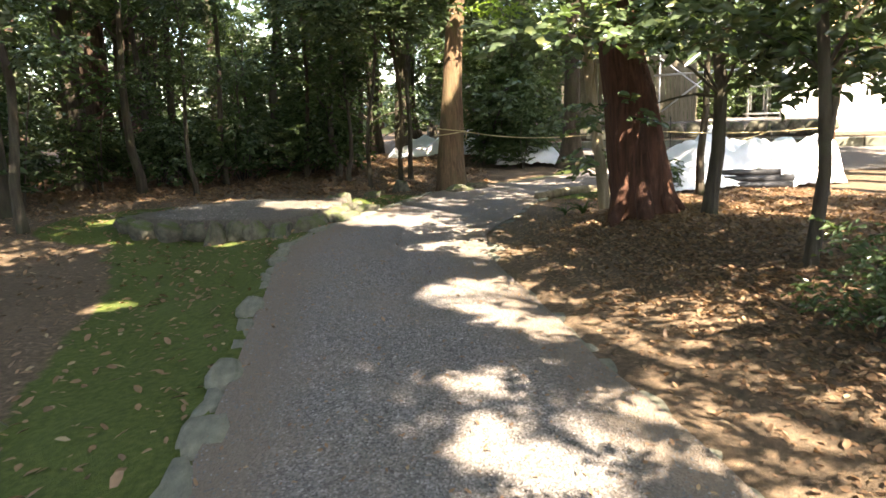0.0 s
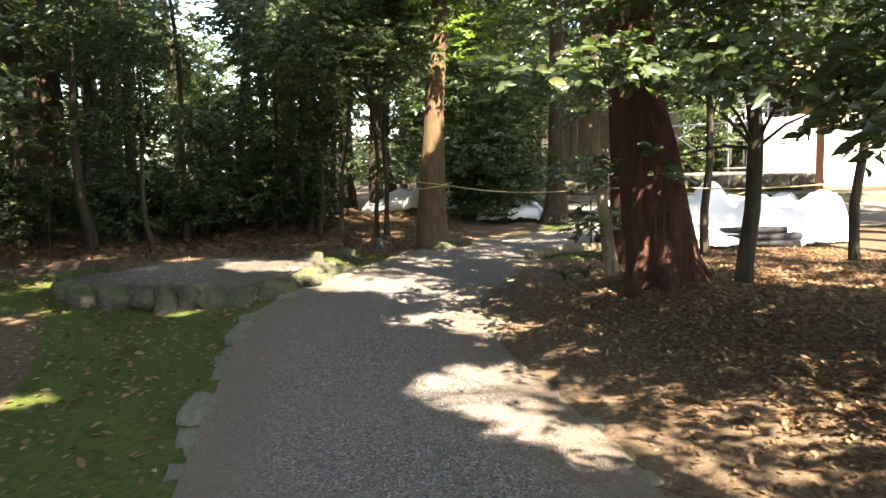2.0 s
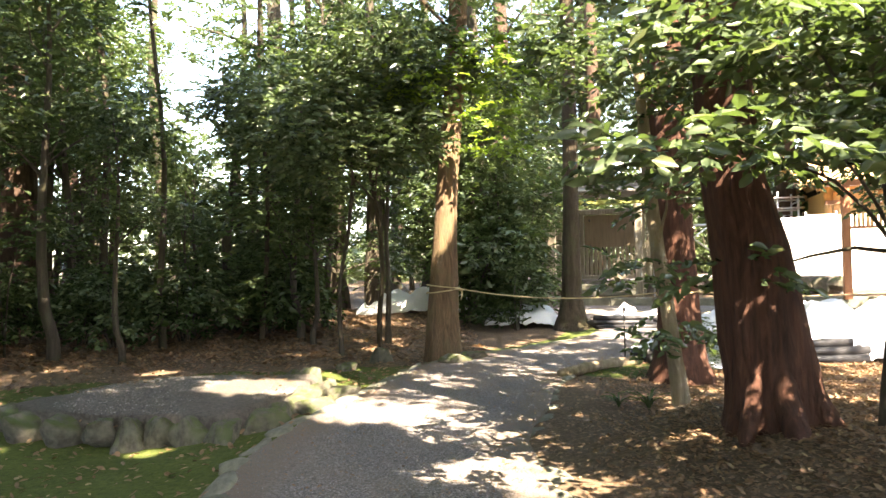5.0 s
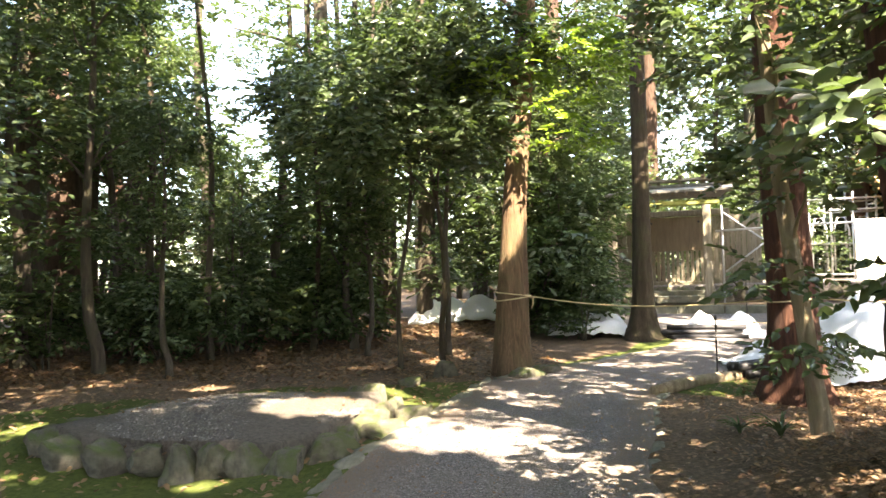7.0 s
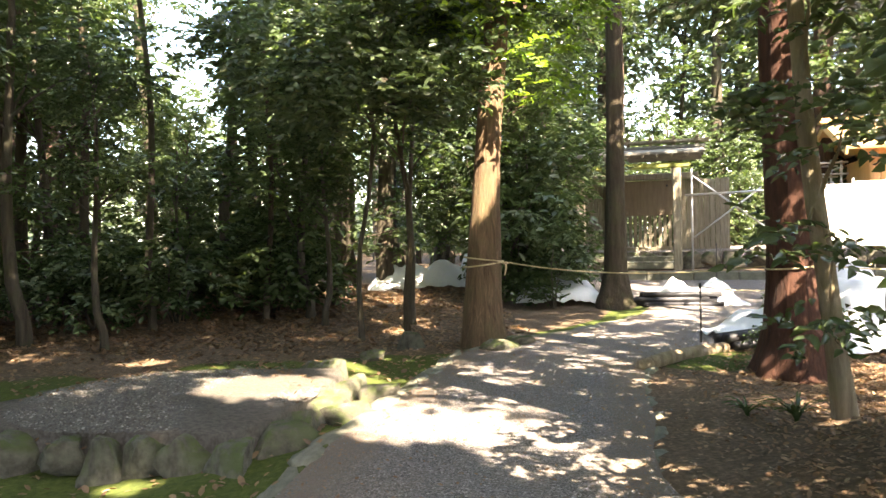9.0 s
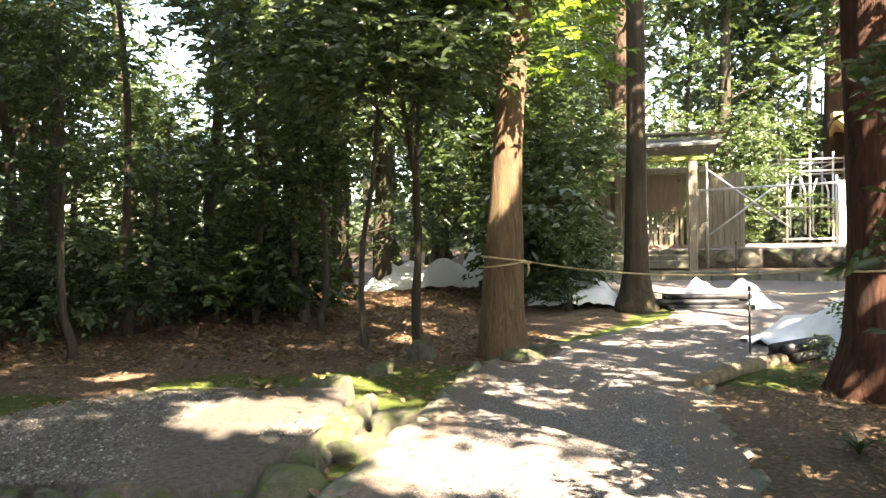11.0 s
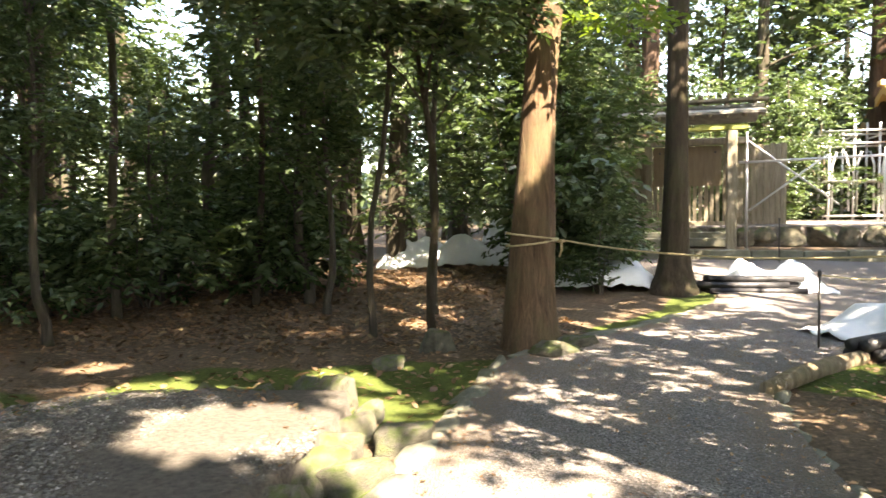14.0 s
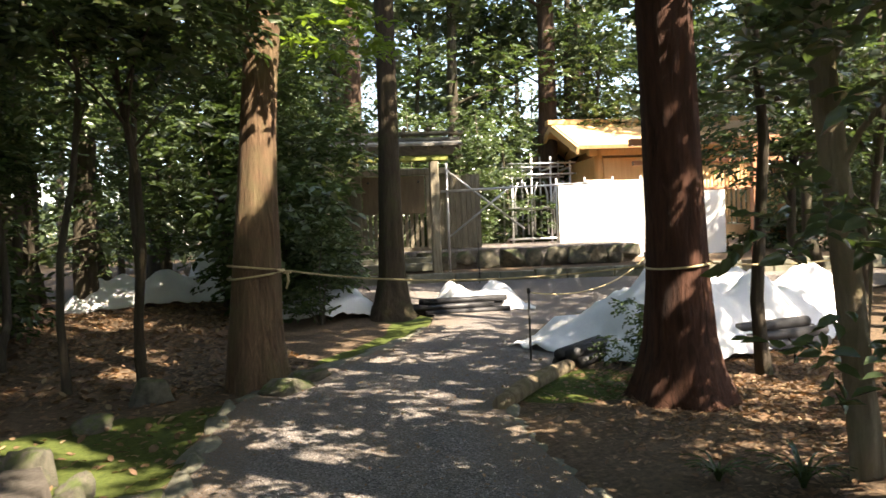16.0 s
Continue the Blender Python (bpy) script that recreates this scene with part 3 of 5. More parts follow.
# D: the pale thin leaning tree
pd = [(0.02, 0, -0.1), (0, 0, 0.12), (-0.05, 0, 0.48), (-0.1, 0, 0.9), (-0.17, 0.0, 1.4), (-0.22, 0.02, 1.9), (-0.26, 0.04, 2.6), (-0.33, 0.1, 4.0), (-0.4, 0.1, 6)]
tree(R(4), "thin pale-barked tree leaning over the path edge", (2.02, 8.75, 0.02), pd, [0.08, 0.068, 0.062, 0.06, 0.06, 0.057, 0.05, 0.036, 0.018],
     [(-0.2, -0.15, 0.75, 0.22, 0.2, 0.15), (-0.35, -0.1, 1.25, 0.3, 0.25, 0.18), (-0.2, -0.35, 2.0, 0.5, 0.4, 0.25), (0.45, -0.4, 2.7, 0.7, 0.6, 0.33), (-0.55, -0.4, 3.0, 0.8, 0.7, 0.36), (0.2, 0.2, 4.1, 0.9, 0.8, 0.4), (-0.5, 0.2, 5.2, 1.0, 0.9, 0.5)], 720, BARK_PALE, flare=0.2, limb=0.018, face=(0.22, -0.62, 0.75), leaf=0.105, group=MAIN)
# E: the red cedar on the right of the path
pe = [(0.01, 0, -0.1), (0.01, 0, 0.07), (0, 0, 0.2), (0, 0, 0.44), (-0.01, 0, 0.85), (-0.02, 0, 1.3), (-0.05, 0, 2.1), (-0.08, 0, 2.8), (-0.1, 0, 5), (-0.1, 0, 8), (-0.1, 0, 12)]
tree(R(5), "red-brown cedar with ridged foot beside the gravel", (2.75, 10.6, 0.0), pe, [0.29, 0.275, 0.255, 0.232, 0.215, 0.206, 0.2, 0.195, 0.165, 0.12, 0.06],
     [(0.3, 0.2, 6.6, 1.4, 1.4, 0.7), (-0.5, -0.4, 7.6, 1.4, 1.4, 0.7), (0.4, -0.3, 8.8, 1.3, 1.3, 0.8), (-0.2, 0.2, 10.6, 1.3, 1.3, 1.0)], 600, BARK_RED, flare=0.45, hole=gaps((2.75, 10.6, 0.0), R(7)), group=MAIN, n=24, lobes=6, depth=0.2)


def open_to_sun(at):
    """Holes in a crown where it would close one of the lit places."""
    def hole(base):
        q = base + np.array(at)
        return in_gap(q[:, 0] - SHIFT[0] * q[:, 2], q[:, 1] - SHIFT[1] * q[:, 2], 0.1)
    return hole


def sapling(rng, at, h, r, label, clumps, sprays, lean=(0, 0), leaf=0.115, mat=BARK_GREY, per=9, hole=None):
    a = rng.uniform(0, 6.28)
    p = [(lean[0] * z / h + 0.09 * math.sin(1.7 * z + a) * min(z, 1), lean[1] * z / h + 0.09 * math.cos(1.5 * z + a) * min(z, 1), z) for z in (-0.1, 0.2, 0.6, 1.2, 1.9, 2.7, 3.6, h)]
    a0 = p[1]
    p = [(x - a0[0], y - a0[1], z) for x, y, z in p]
    return tree(rng, label, at, p, [r * k for k in (1.1, 1, 0.95, 0.88, 0.8, 0.65, 0.5, 0.2)], clumps, sprays, mat, flare=0.15, limb=0.016, leaf=leaf, group="young broadleaf trees", per=per, face=(0.22, -0.62, 0.75), hole=hole)


# broadleaf saplings on the bank, whose low boughs reach over the path
sapling(R(11), (2.56, 6.85, g(2.56, 6.85) - 0.02), 4.6, 0.062, "young broadleaf tree with glossy leaves on the leafy bank",
        [(-0.7, -0.5, 1.75, 0.55, 0.4, 0.16), (-1.4, -0.9, 1.65, 0.6, 0.4, 0.13), (0.2, -0.5, 1.9, 0.6, 0.5, 0.2), (-0.4, 0.2, 2.3, 0.8, 0.7, 0.3), (0.6, 0.3, 2.5, 0.7, 0.7, 0.3), (-0.9, -0.6, 2.4, 0.7, 0.5, 0.25), (0.1, 0.3, 3.2, 1.0, 0.9, 0.45), (-0.75, 0.35, 0.95, 0.3, 0.25, 0.12), (0.9, -0.2, 1.5, 0.4, 0.35, 0.2)], 640, (0.1, 0.05))
sapling(R(12), (2.42, 4.69, g(2.42, 4.69) - 0.02), 5.0, 0.04, "young broadleaf tree with slanting branches on the leafy bank",
        [(0.4, 0.4, 1.4, 0.6, 0.5, 0.3), (0.5, -0.2, 2.0, 0.8, 0.7, 0.4), (0.5, 0.5, 2.7, 0.8, 0.8, 0.4), (-0.35, 0.5, 1.55, 0.4, 0.3, 0.15)], 560, (0.12, 0.1))
sapling(R(13), (3.85, 10.82, 0.02), 5.0, 0.055, "thin dark young tree beside the sheeted timber",
        [(0.3, 0.2, 2.5, 0.6, 0.5, 0.3), (-0.4, 0, 3.2, 0.9, 0.8, 0.4), (0.2, 0.1, 4.5, 0.9, 0.9, 0.6)], 330, (-0.1, 0))
sapling(R(14), (4.4, 8.4, g(4.4, 8.4)), 4.5, 0.05, "thin young tree standing in fallen leaves",
        [(0, 0, 2.6, 0.8, 0.7, 0.35), (-0.4, 0.2, 3.4, 0.9, 0.8, 0.4), (0.2, 0.1, 4.4, 0.9, 0.9, 0.5)], 300, (0.1, 0))
sapling(R(15), (-5.6, 9.9, 0.0), 5.0, 0.07, "thin dark young tree at the edge of the wood",
        [(0, 0, 2.4, 0.9, 0.8, 0.4), (-0.4, 0.4, 3.4, 1.1, 1.0, 0.5), (0.3, 0.3, 4.8, 1.1, 1.0, 0.6)], 420)
sapling(R(16), (-1.27, 13.87, 0), 5.0, 0.036, "thin crooked young tree by the mossy clearing",
        [(0.2, -0.1, 2.9, 0.8, 0.7, 0.4), (-0.5, 0, 3.6, 1.0, 0.9, 0.5), (0.5, 0.2, 4.6, 1.1, 1.0, 0.6)], 520, (0.25, 0))
sapling(R(17), (-0.68, 13.6, 0), 5.2, 0.042, "slim pale young tree beside the rope tree",
        [(0.75, -0.95, 3.35, 0.6, 0.35, 0.3), (0.2, -1.0, 3.1, 0.7, 0.5, 0.35), (1.15, -0.75, 3.9, 0.8, 0.4, 0.4), (-0.6, -0.9, 3.1, 0.9, 0.6, 0.4), (0.5, -0.9, 4.3, 1.0, 0.6, 0.5), (-0.3, -0.3, 4.0, 1.0, 0.9, 0.5), (-1.3, -0.7, 3.6, 0.9, 0.8, 0.5)], 1150, (-0.1, 0), mat=BARK_DULL, hole=open_to_sun((-0.68, 13.6, 0)))
sapling(R(18), (-2.45, 19.5, 0), 5.2, 0.10, "leaning grey-barked tree in the wood",
        [(0.6, 0.2, 3.4, 1.2, 1.1, 0.6), (-0.3, 0.2, 4.4, 1.3, 1.2, 0.7)], 400, (0.9, 0.2))
sapling(R(19), (-2.8, 19.4, 0), 5.2, 0.16, "leaning dark broadleaf tree in the wood",
        [(1.2, 0.2, 3.6, 1.2, 1.1, 0.6), (0.4, 0.2, 4.6, 1.3, 1.2, 0.7)], 400, (1.3, 0.2))
sapling(R(20), (-3.78, 17.8, 0), 5.4, 0.12, "grey broadleaf tree with a pale scarred foot",
        [(0.9, 0.2, 2.8, 1.0, 0.9, 0.6), (1.0, -0.2, 3.8, 1.1, 1.0, 0.6), (1.1, 0, 5, 1.2, 1.1, 0.7)], 560)
sapling(R(21), (-7.5, 15.3, 0), 6.0, 0.13, "slender grey tree at the edge of the wood",
        [(0.4, 0.2, 4.3, 1.1, 1.0, 0.5), (-0.5, -0.2, 5.1, 1.2, 1.1, 0.6), (0.3, 0, 5.9, 1.2, 1.1, 0.6)], 380)
def dapple_tree():
    """A broadleaf tree added out of view, whose low, loose boughs dapple the bank."""
    x, y = 4.9, 1.2
    at = (x, y, g(x, y))
    rng = R(27)
    cl = [(float(rng.uniform(2.2, 6.2)) - x, float(rng.uniform(-1.4, 4.4)) - y, float(rng.uniform(2.5, 3.9)), 0.75, 0.75, 0.22) for _ in range(34)]
    p = upright(R(28), 5.5, 0.02)
    return tree(rng, "added broadleaf tree with low loose boughs that dapple the bank", at, p, taper(p, 0.12, 0.03), cl, 2300, BARK_GREY, flare=0.2, limb=0.02, leaf=0.095, group="young broadleaf trees", per=9, shell=0.05, hole=open_to_sun(at))


dapple_tree()
# bright young leaves in front of the rope tree
yp = [(0, 0, -0.1), (0.0, 0, 0.3), (0.03, -0.02, 1.0), (0.0, -0.05, 1.8), (0.05, -0.1, 2.6), (0.1, -0.2, 3.4), (0.2, -0.3, 5.0)]
tree(R(22), "broadleaf tree with bright yellow-green young leaves", (-0.57, 15.2, 0.0), yp, [0.05, 0.045, 0.042, 0.038, 0.032, 0.026, 0.012],
     [(1.2, -2.45, 3.5, 0.5, 0.3, 0.25), (1.6, -2.4, 3.1, 0.35, 0.3, 0.2), (0.8, -2.4, 3.9, 0.6, 0.4, 0.3), (1.65, -2.0, 4.3, 0.8, 0.6, 0.4)], 360, BARK_GREY, LEAF_BRIGHT, leaf=0.11, limb=0.016, hole=open_to_sun((-0.57, 15.2, 0)))

# ---- tall trees of the wood ----
RW = R(100)


def tall_template(seed, h, r, z0, bark_mat, far):
    rng = R(seed)
    p = upright(rng, h, 0.015)
    cl = random_clumps(rng, 9 if not far else 8, z0, h, 2.3, 1.35)
    if far:
        return tree(rng, "tall woodland tree with a dense evergreen crown", (0, 0, 0), p, taper(p, r, 0.05), cl, 2300, bark_mat, LEAF_FAR, leaf=0.24, far=True, limb=0.06, n=9, group="wood")
    return tree(rng, "tall woodland tree with a dense evergreen crown", (0, 0, 0), p, taper(p, r, 0.05), cl, 620, bark_mat, LEAF, leaf=0.165, limb=0.05, per=8, n=12, group="wood")


def under_template(seed, h, r, z0, far):
    rng = R(seed)
    p = upright(rng, h, 0.05, wob=0.12)
    cl = random_clumps(rng, 9, z0, h, 1.5, 0.85)
    if far:
        return tree(rng, "broadleaf understorey tree with dark leaves", (0, 0, 0), p, taper(p, r, 0.02), cl, 1900, BARK_GREY, LEAF_FAR, leaf=0.21, far=True, limb=0.03, n=7, group="wood")
    return tree(rng, "broadleaf understorey tree with dark glossy leaves", (0, 0, 0), p, taper(p, r, 0.02), cl, 620, BARK_GREY, LEAF, leaf=0.12, limb=0.025, per=8, n=9, group="wood")


def shrub(seed, h, far=False):
    rng = R(seed)
    t = thing("shrub", "low evergreen shrub with glossy dark leaves", "shrub", group="shrubs")
    cl = random_clumps(rng, 6, 0.3, h, 0.55, 0.42)
    for run in limb_runs(rng, [(rng.normal(0, 0.05), rng.normal(0, 0.05), -0.08) for _ in cl], [q[:3] for q in cl], 0.014):
        tubes("stem", [run], BARK_GREY, t, n=5, caps=False)
    v, f = leaves(rng, [q[:3] for q in cl], [q[3:] for q in cl], 240, 8, 0.09, 0.28)
    part_mesh("foliage", np_mesh("foliage", v, f), LEAF, t)
    return t


NEAR_TALL = [tall_template(31, 13, 0.24, 6.0, BARK_GREY, False), tall_template(32, 15, 0.30, 6.5, BARK_BROWN, False), tall_template(33, 12, 0.2, 5.0, BARK_GREY, False)]
FAR_TALL = [tall_template(41, 14, 0.26, 4.5, BARK_GREY, True), tall_template(42, 16, 0.3, 5.5, BARK_BROWN, True), tall_template(43, 12, 0.2, 3.5, BARK_GREY, True)]
NEAR_UNDER = [under_template(51, 5.0, 0.07, 1.7, False), under_template(52, 6.0, 0.09, 2.0, False), under_template(53, 4.2, 0.06, 1.2, False)]
FAR_UNDER = [under_template(61, 5.0, 0.07, 0.8, True), under_template(62, 6.5, 0.09, 1.2, True)]
SHRUBS = [shrub(71, 1.0), shrub(72, 1.4), shrub(73, 0.8)]


def put(templates, used, x, y, scale=1.0):
    """Place the next tree of a kind: the template itself first, copies after."""
    k = int(RW.integers(len(templates)))
    m = pose(x, y, g(x, y), 0, 0, float(RW.uniform(0, 360))) @ Matrix.Diagonal((scale, scale, scale * float(RW.uniform(0.92, 1.1)), 1))
    if k in used:
        return copy_thing(templates[k], m)
    used.add(k)
    templates[k].matrix_basis = m
    return templates[k]


USED = {id(q): set() for q in (NEAR_TALL, FAR_TALL, NEAR_UNDER, FAR_UNDER, SHRUBS)}


def plant(templates, places, lo=0.9, hi=1.15):
    for x, y in places:
        put(templates, USED[id(templates)], x, y, float(RW.uniform(lo, hi)))


big = upright(R(23), 14, 0.01)
tree(R(23), "massive brown-barked cedar standing deep in the wood", (-9.07, 19.9, 0), big, taper(big, 0.44, 0.12), [(0.4, 0.2, 8, 1.8, 1.8, 0.9), (-0.6, -0.5, 9.5, 1.8, 1.8, 0.9), (0.2, 0.4, 11.5, 1.6, 1.6, 1.0), (0, 0, 13.5, 1.3, 1.3, 1.0)], 500, BARK_BROWN, flare=0.35, n=24, group="wood")
big = upright(R(24), 13, 0.01)
tree(R(24), "thick dark-barked tree at the edge of the wood", (-8.0, 16.6, 0), big, taper(big, 0.25, 0.08), [(0.4, 0.2, 8, 1.6, 1.6, 0.8), (-0.6, -0.5, 9.5, 1.6, 1.6, 0.8), (0, 0, 12, 1.3, 1.3, 1.0)], 400, BARK_DULL, flare=0.3, n=18, group="wood")
for k, (x, y, r) in enumerate(((-6.67, 22.3, 0.17), (-4.9, 23.5, 0.16), (-3.9, 20.9, 0.14), (-3.0, 22.6, 0.17), (-2.0, 21.9, 0.19), (-5.9, 17.0, 0.09), (-1.9, 17.7, 0.07), (-7.6, 18.4, 0.12), (-4.5, 15.6, 0.06), (-2.9, 16.2, 0.05))):
    slim = upright(R(170 + k), 9.5 if r > 0.1 else 7.5, 0.03, wob=0.09)
    tree(R(180 + k), "slim dark trunk standing bare in the wood", (x, y, 0), slim, taper(slim, r, r * 0.4), [(0.3, 0.2, 7.0, 1.0, 1.0, 0.5), (-0.4, -0.3, 7.4, 1.0, 1.0, 0.5)], 90, BARK_DULL if k % 2 else BARK_GREY, flare=0.2, n=12, group="wood")
plant(NEAR_TALL, [(-9.3, 24.5), (-11.3, 24.9), (-3.6, 22.0), (-1.0, 20.3), (-9.8, 13.5), (-6.6, 6.6), (0.6, 25.6),
                  (3.0, 25.9), (6.4, 27.2), (9.6, 26.6), (12.6, 26.0), (15.6, 24.8), (17.6, 20.4), (18.5, 17.0)])


def roof_of_leaves(seed, x0, x1, y0, y1, z0, z1, count, size):
    """Clump places spread over a stretch of the plan."""
    q = R(seed)
    return [(float(q.uniform(x0, x1)), float(q.uniform(y0, y1)), float(q.uniform(z0, z1)), size * float(q.uniform(0.8, 1.25))) for _ in range(count)]


# trees added up-sun, mostly out of view, to shade path, wood and gate
shade_tree(131, -4.9, 5.4, 10.5, 0.24, BARK_GREY, roof_of_leaves(1, -6.5, 0.0, 1.5, 8.5, 7.0, 9.5, 30, 1.25), 4200)
shade_tree(132, 6.8, -1.4, 10.5, 0.24, BARK_RED, roof_of_leaves(2, -0.5, 4.5, -4.5, 2.5, 7.0, 9.5, 28, 1.2), 6800)
shade_tree(133, -4.0, -1.8, 11, 0.26, BARK_GREY, roof_of_leaves(3, -6.0, 0.5, -6.5, 1.5, 7.0, 10, 28, 1.3), 4200)
shade_tree(134, -6.4, 2.4, 10, 0.2, BARK_GREY, roof_of_leaves(4, -9, -3.5, -1, 6, 6.5, 9, 12, 1.3), 3000)
shade_tree(135, 5.6, 4.2, 10.5, 0.22, BARK_RED, roof_of_leaves(5, 2.5, 8.5, 0.5, 7.5, 6.5, 9.5, 24, 1.2), 3600)
shade_tree(136, 7.2, 8.8, 11, 0.24, BARK_GREY, roof_of_leaves(6, 4.0, 9.5, 5.5, 11, 7, 10, 12, 1.2), 2800)
shade_tree(137, 8.6, -0.6, 11, 0.24, BARK_GREY, roof_of_leaves(7, 5, 11, -4.5, 3, 7, 10, 14, 1.3), 3000)
shade_tree(138, 1.6, 19.8, 12, 0.22, BARK_GREY, [(1.6, 19.0, 9, 1.3), (0.6, 20.2, 10, 1.4), (2.4, 20.6, 11, 1.3), (1.5, 18.2, 7.2, 1.1)], 900)
shade_tree(141, 4.6, -6.4, 11, 0.25, BARK_GREY, roof_of_leaves(10, -0.5, 6.0, -10.0, -3.5, 7, 10, 26, 1.3), 7500)
shade_tree(142, -2.6, -8.4, 11, 0.25, BARK_GREY, roof_of_leaves(11, -4.0, 2.0, -10.0, -5.0, 7, 10, 12, 1.3), 2600)
shade_tree(143, 8.9, 10.6, 12, 0.26, BARK_RED, roof_of_leaves(12, 5.5, 11.0, 11.5, 17.0, 8, 11, 20, 1.3), 6000)
shade_tree(144, 4.7, 2.0, 10, 0.2, BARK_GREY, roof_of_leaves(13, -0.8, 3.2, 1.2, 6.5, 7, 9.5, 24, 1.1), 3800)
shade_tree(145, 6.2, 6.8, 10.5, 0.2, BARK_GREY, roof_of_leaves(14, 1.4, 5.6, 5.0, 10.2, 7, 9.5, 22, 1.15) + [(3.55, 6.3, 8.3, 0.8), (3.3, 6.7, 8.5, 0.8), (3.8, 6.0, 8.0, 0.8)], 4200)
shade_tree(146, 5.4, -4.4, 10.5, 0.22, BARK_GREY, roof_of_leaves(15, 1.7, 3.9, -5.6, -1.0, 7.2, 9.2, 18, 1.0), 4600)
shade_tree(148, 6.4, 0.3, 10.5, 0.2, BARK_GREY, roof_of_leaves(17, -0.4, 2.4, -2.0, 2.6, 7.2, 9.0, 16, 1.0), 3600)
shade_tree(147, 8.0, 9.7, 11, 0.22, BARK_RED, roof_of_leaves(16, 4.0, 6.6, 9.6, 13.6, 7.2, 9.5, 12, 1.1), 2600)
shade_tree(140, -6.9, 11.6, 11, 0.22, BARK_GREY, roof_of_leaves(9, -7.5, 0.5, 6.5, 13.0, 7.0, 10, 30, 1.3), 5200)
plant(NEAR_UNDER, [(-5.8, 14.4), (-6.9, 17.2), (-2.2, 16.3), (1.6, 18.9), (1.3, 19.3), (-3.3, 21.0), (-7.6, 20.3), (-9.7, 11.0), (-7.4, 9.3), (-7.0, 6.2), (-6.6, 2.6), (-0.7, 22.0),
                   (2.2, 21.0), (-1.9, 19.6), (1.9, 24.0), (-10.6, 16.8), (-6.9, 19.0), (4.6, 26.4), (7.6, 26.2), (9.2, 25.0), (10.8, 25.6), (13.6, 24.8), (16.4, 22.6), (17.0, 19.0), (18.0, 15.0), (12.5, 11.8), (14.0, 12.6), (15.5, 14.4), (16.8, 16.2), (13.4, 10.4), (18.6, 18.6), (11.4, 9.9)])
plant(NEAR_UNDER, [(-10.4, 20.4), (-9.4, 22.2), (-11.6, 18.4), (-12.6, 21.6), (-8.2, 21.4), (-11.4, 14.4), (-10.8, 12.4), (-8.4, 23.6), (-12.8, 16.2)], 1.1, 1.4)
plant(NEAR_UNDER, [(1.9, 18.7), (1.1, 19.2), (2.7, 19.4), (-4.6, 14.0), (-1.9, 15.6)], 0.5, 0.62)
plant(SHRUBS, [(-5.3, 15.6), (-4.3, 16.3), (-6.1, 16.2), (-3.0, 17.0), (-6.9, 15.0), (-2.3, 17.5), (-4.8, 17.9), (-3.9, 18.6), (-7.8, 16.4), (-9.0, 14.4), (-6.5, 17.8), (-7.2, 12.6), (-8.0, 10.8), (-2.9, 19.4), (-3.1, 20.6),
               (1.7, 18.3), (1.1, 17.7), (2.3, 18.6), (-9.8, 17.4), (-8.3, 19.6), (10.0, 26.6), (8.0, 25.4), (9.0, 25.6), (12.0, 25.3), (16.6, 21.0), (17.2, 18.4)], 0.9, 1.4)
plant(SHRUBS, [(3.3, 11.5), (2.1, 3.5), (3.5, 4.6), (4.3, 5.6)], 0.35, 0.5)
plant(SHRUBS, [(1.5, 17.0), (1.9, 16.5)], 0.55, 0.8)

plant(NEAR_UNDER, [(9.7, 14.8), (11.0, 15.4), (8.9, 13.2)], 1.0, 1.15)
plant(NEAR_UNDER, [(-0.6, 23.0), (0.6, 23.4), (-1.8, 22.6), (1.7, 22.8)], 1.0, 1.2)
plant(NEAR_UNDER, [(-4.8, 18.6), (-5.5, 20.6), (-4.3, 16.8), (-6.3, 22.8), (-5.0, 22.4)], 0.55, 0.66)

# the wood all round, kept off the path, the court and the sunlit clearing by the buildings
far_t, far_u = [], []
for i in range(900):
    a, q = RW.uniform(0, 2 * math.pi), RW.uniform(9, 40)
    x, y = 1 + q * math.cos(a), 9 + q * math.sin(a)
    if -9.5 < x < 10 and -6 < y < 27 or 9 < x < 19 and 5 < y < 26 or 4 < x < 17 and 12 < y < 26:
        continue
    if -3 < x < 24 and -20 < y < 13 or x < 0 and RW.random() < 0.35:   # the open side, where the sun comes in
        continue
    if any((x - u) ** 2 + (y - v) ** 2 < (2.2 if k else 3.4) ** 2 for k, (u, v) in [(0, p) for p in far_t] + [(1, p) for p in far_u]):
        continue
    if len(far_t) < 85 and i % 2:
        far_t.append((x, y))
    elif len(far_u) < 150:
        far_u.append((x, y))


def off_the_gap(p):
    """Whether a tree stands clear of the break in the wood through which the sky shows."""
    k = (p[1] - 4.2) / 16.9
    return k < 0 or abs(p[0] + 0.85 + 4.63 * k) > 1.3


far_t = [p for p in far_t if off_the_gap(p)]


def far_woods():
    rng = R(150)
    c = 70000
    a, q = rng.uniform(0, 2 * math.pi, c), rng.uniform(36, 62, c)
    top = 6 + 2 * np.sin(a * 7) + 1.5 * np.sin(a * 17 + 1)
    pts = np.stack([1 + q * np.cos(a), 10 + q * np.sin(a), top * rng.random(c) ** 1.3], -1)
    v, f = big_leaves(rng, pts, np.full((c, 3), 0.3), c, 0.8)
    return tagged(part_mesh("far_woods", np_mesh("far_woods", v, f), LEAF_FAR), "dense dark green woodland all round", "woods", kind="stuff")


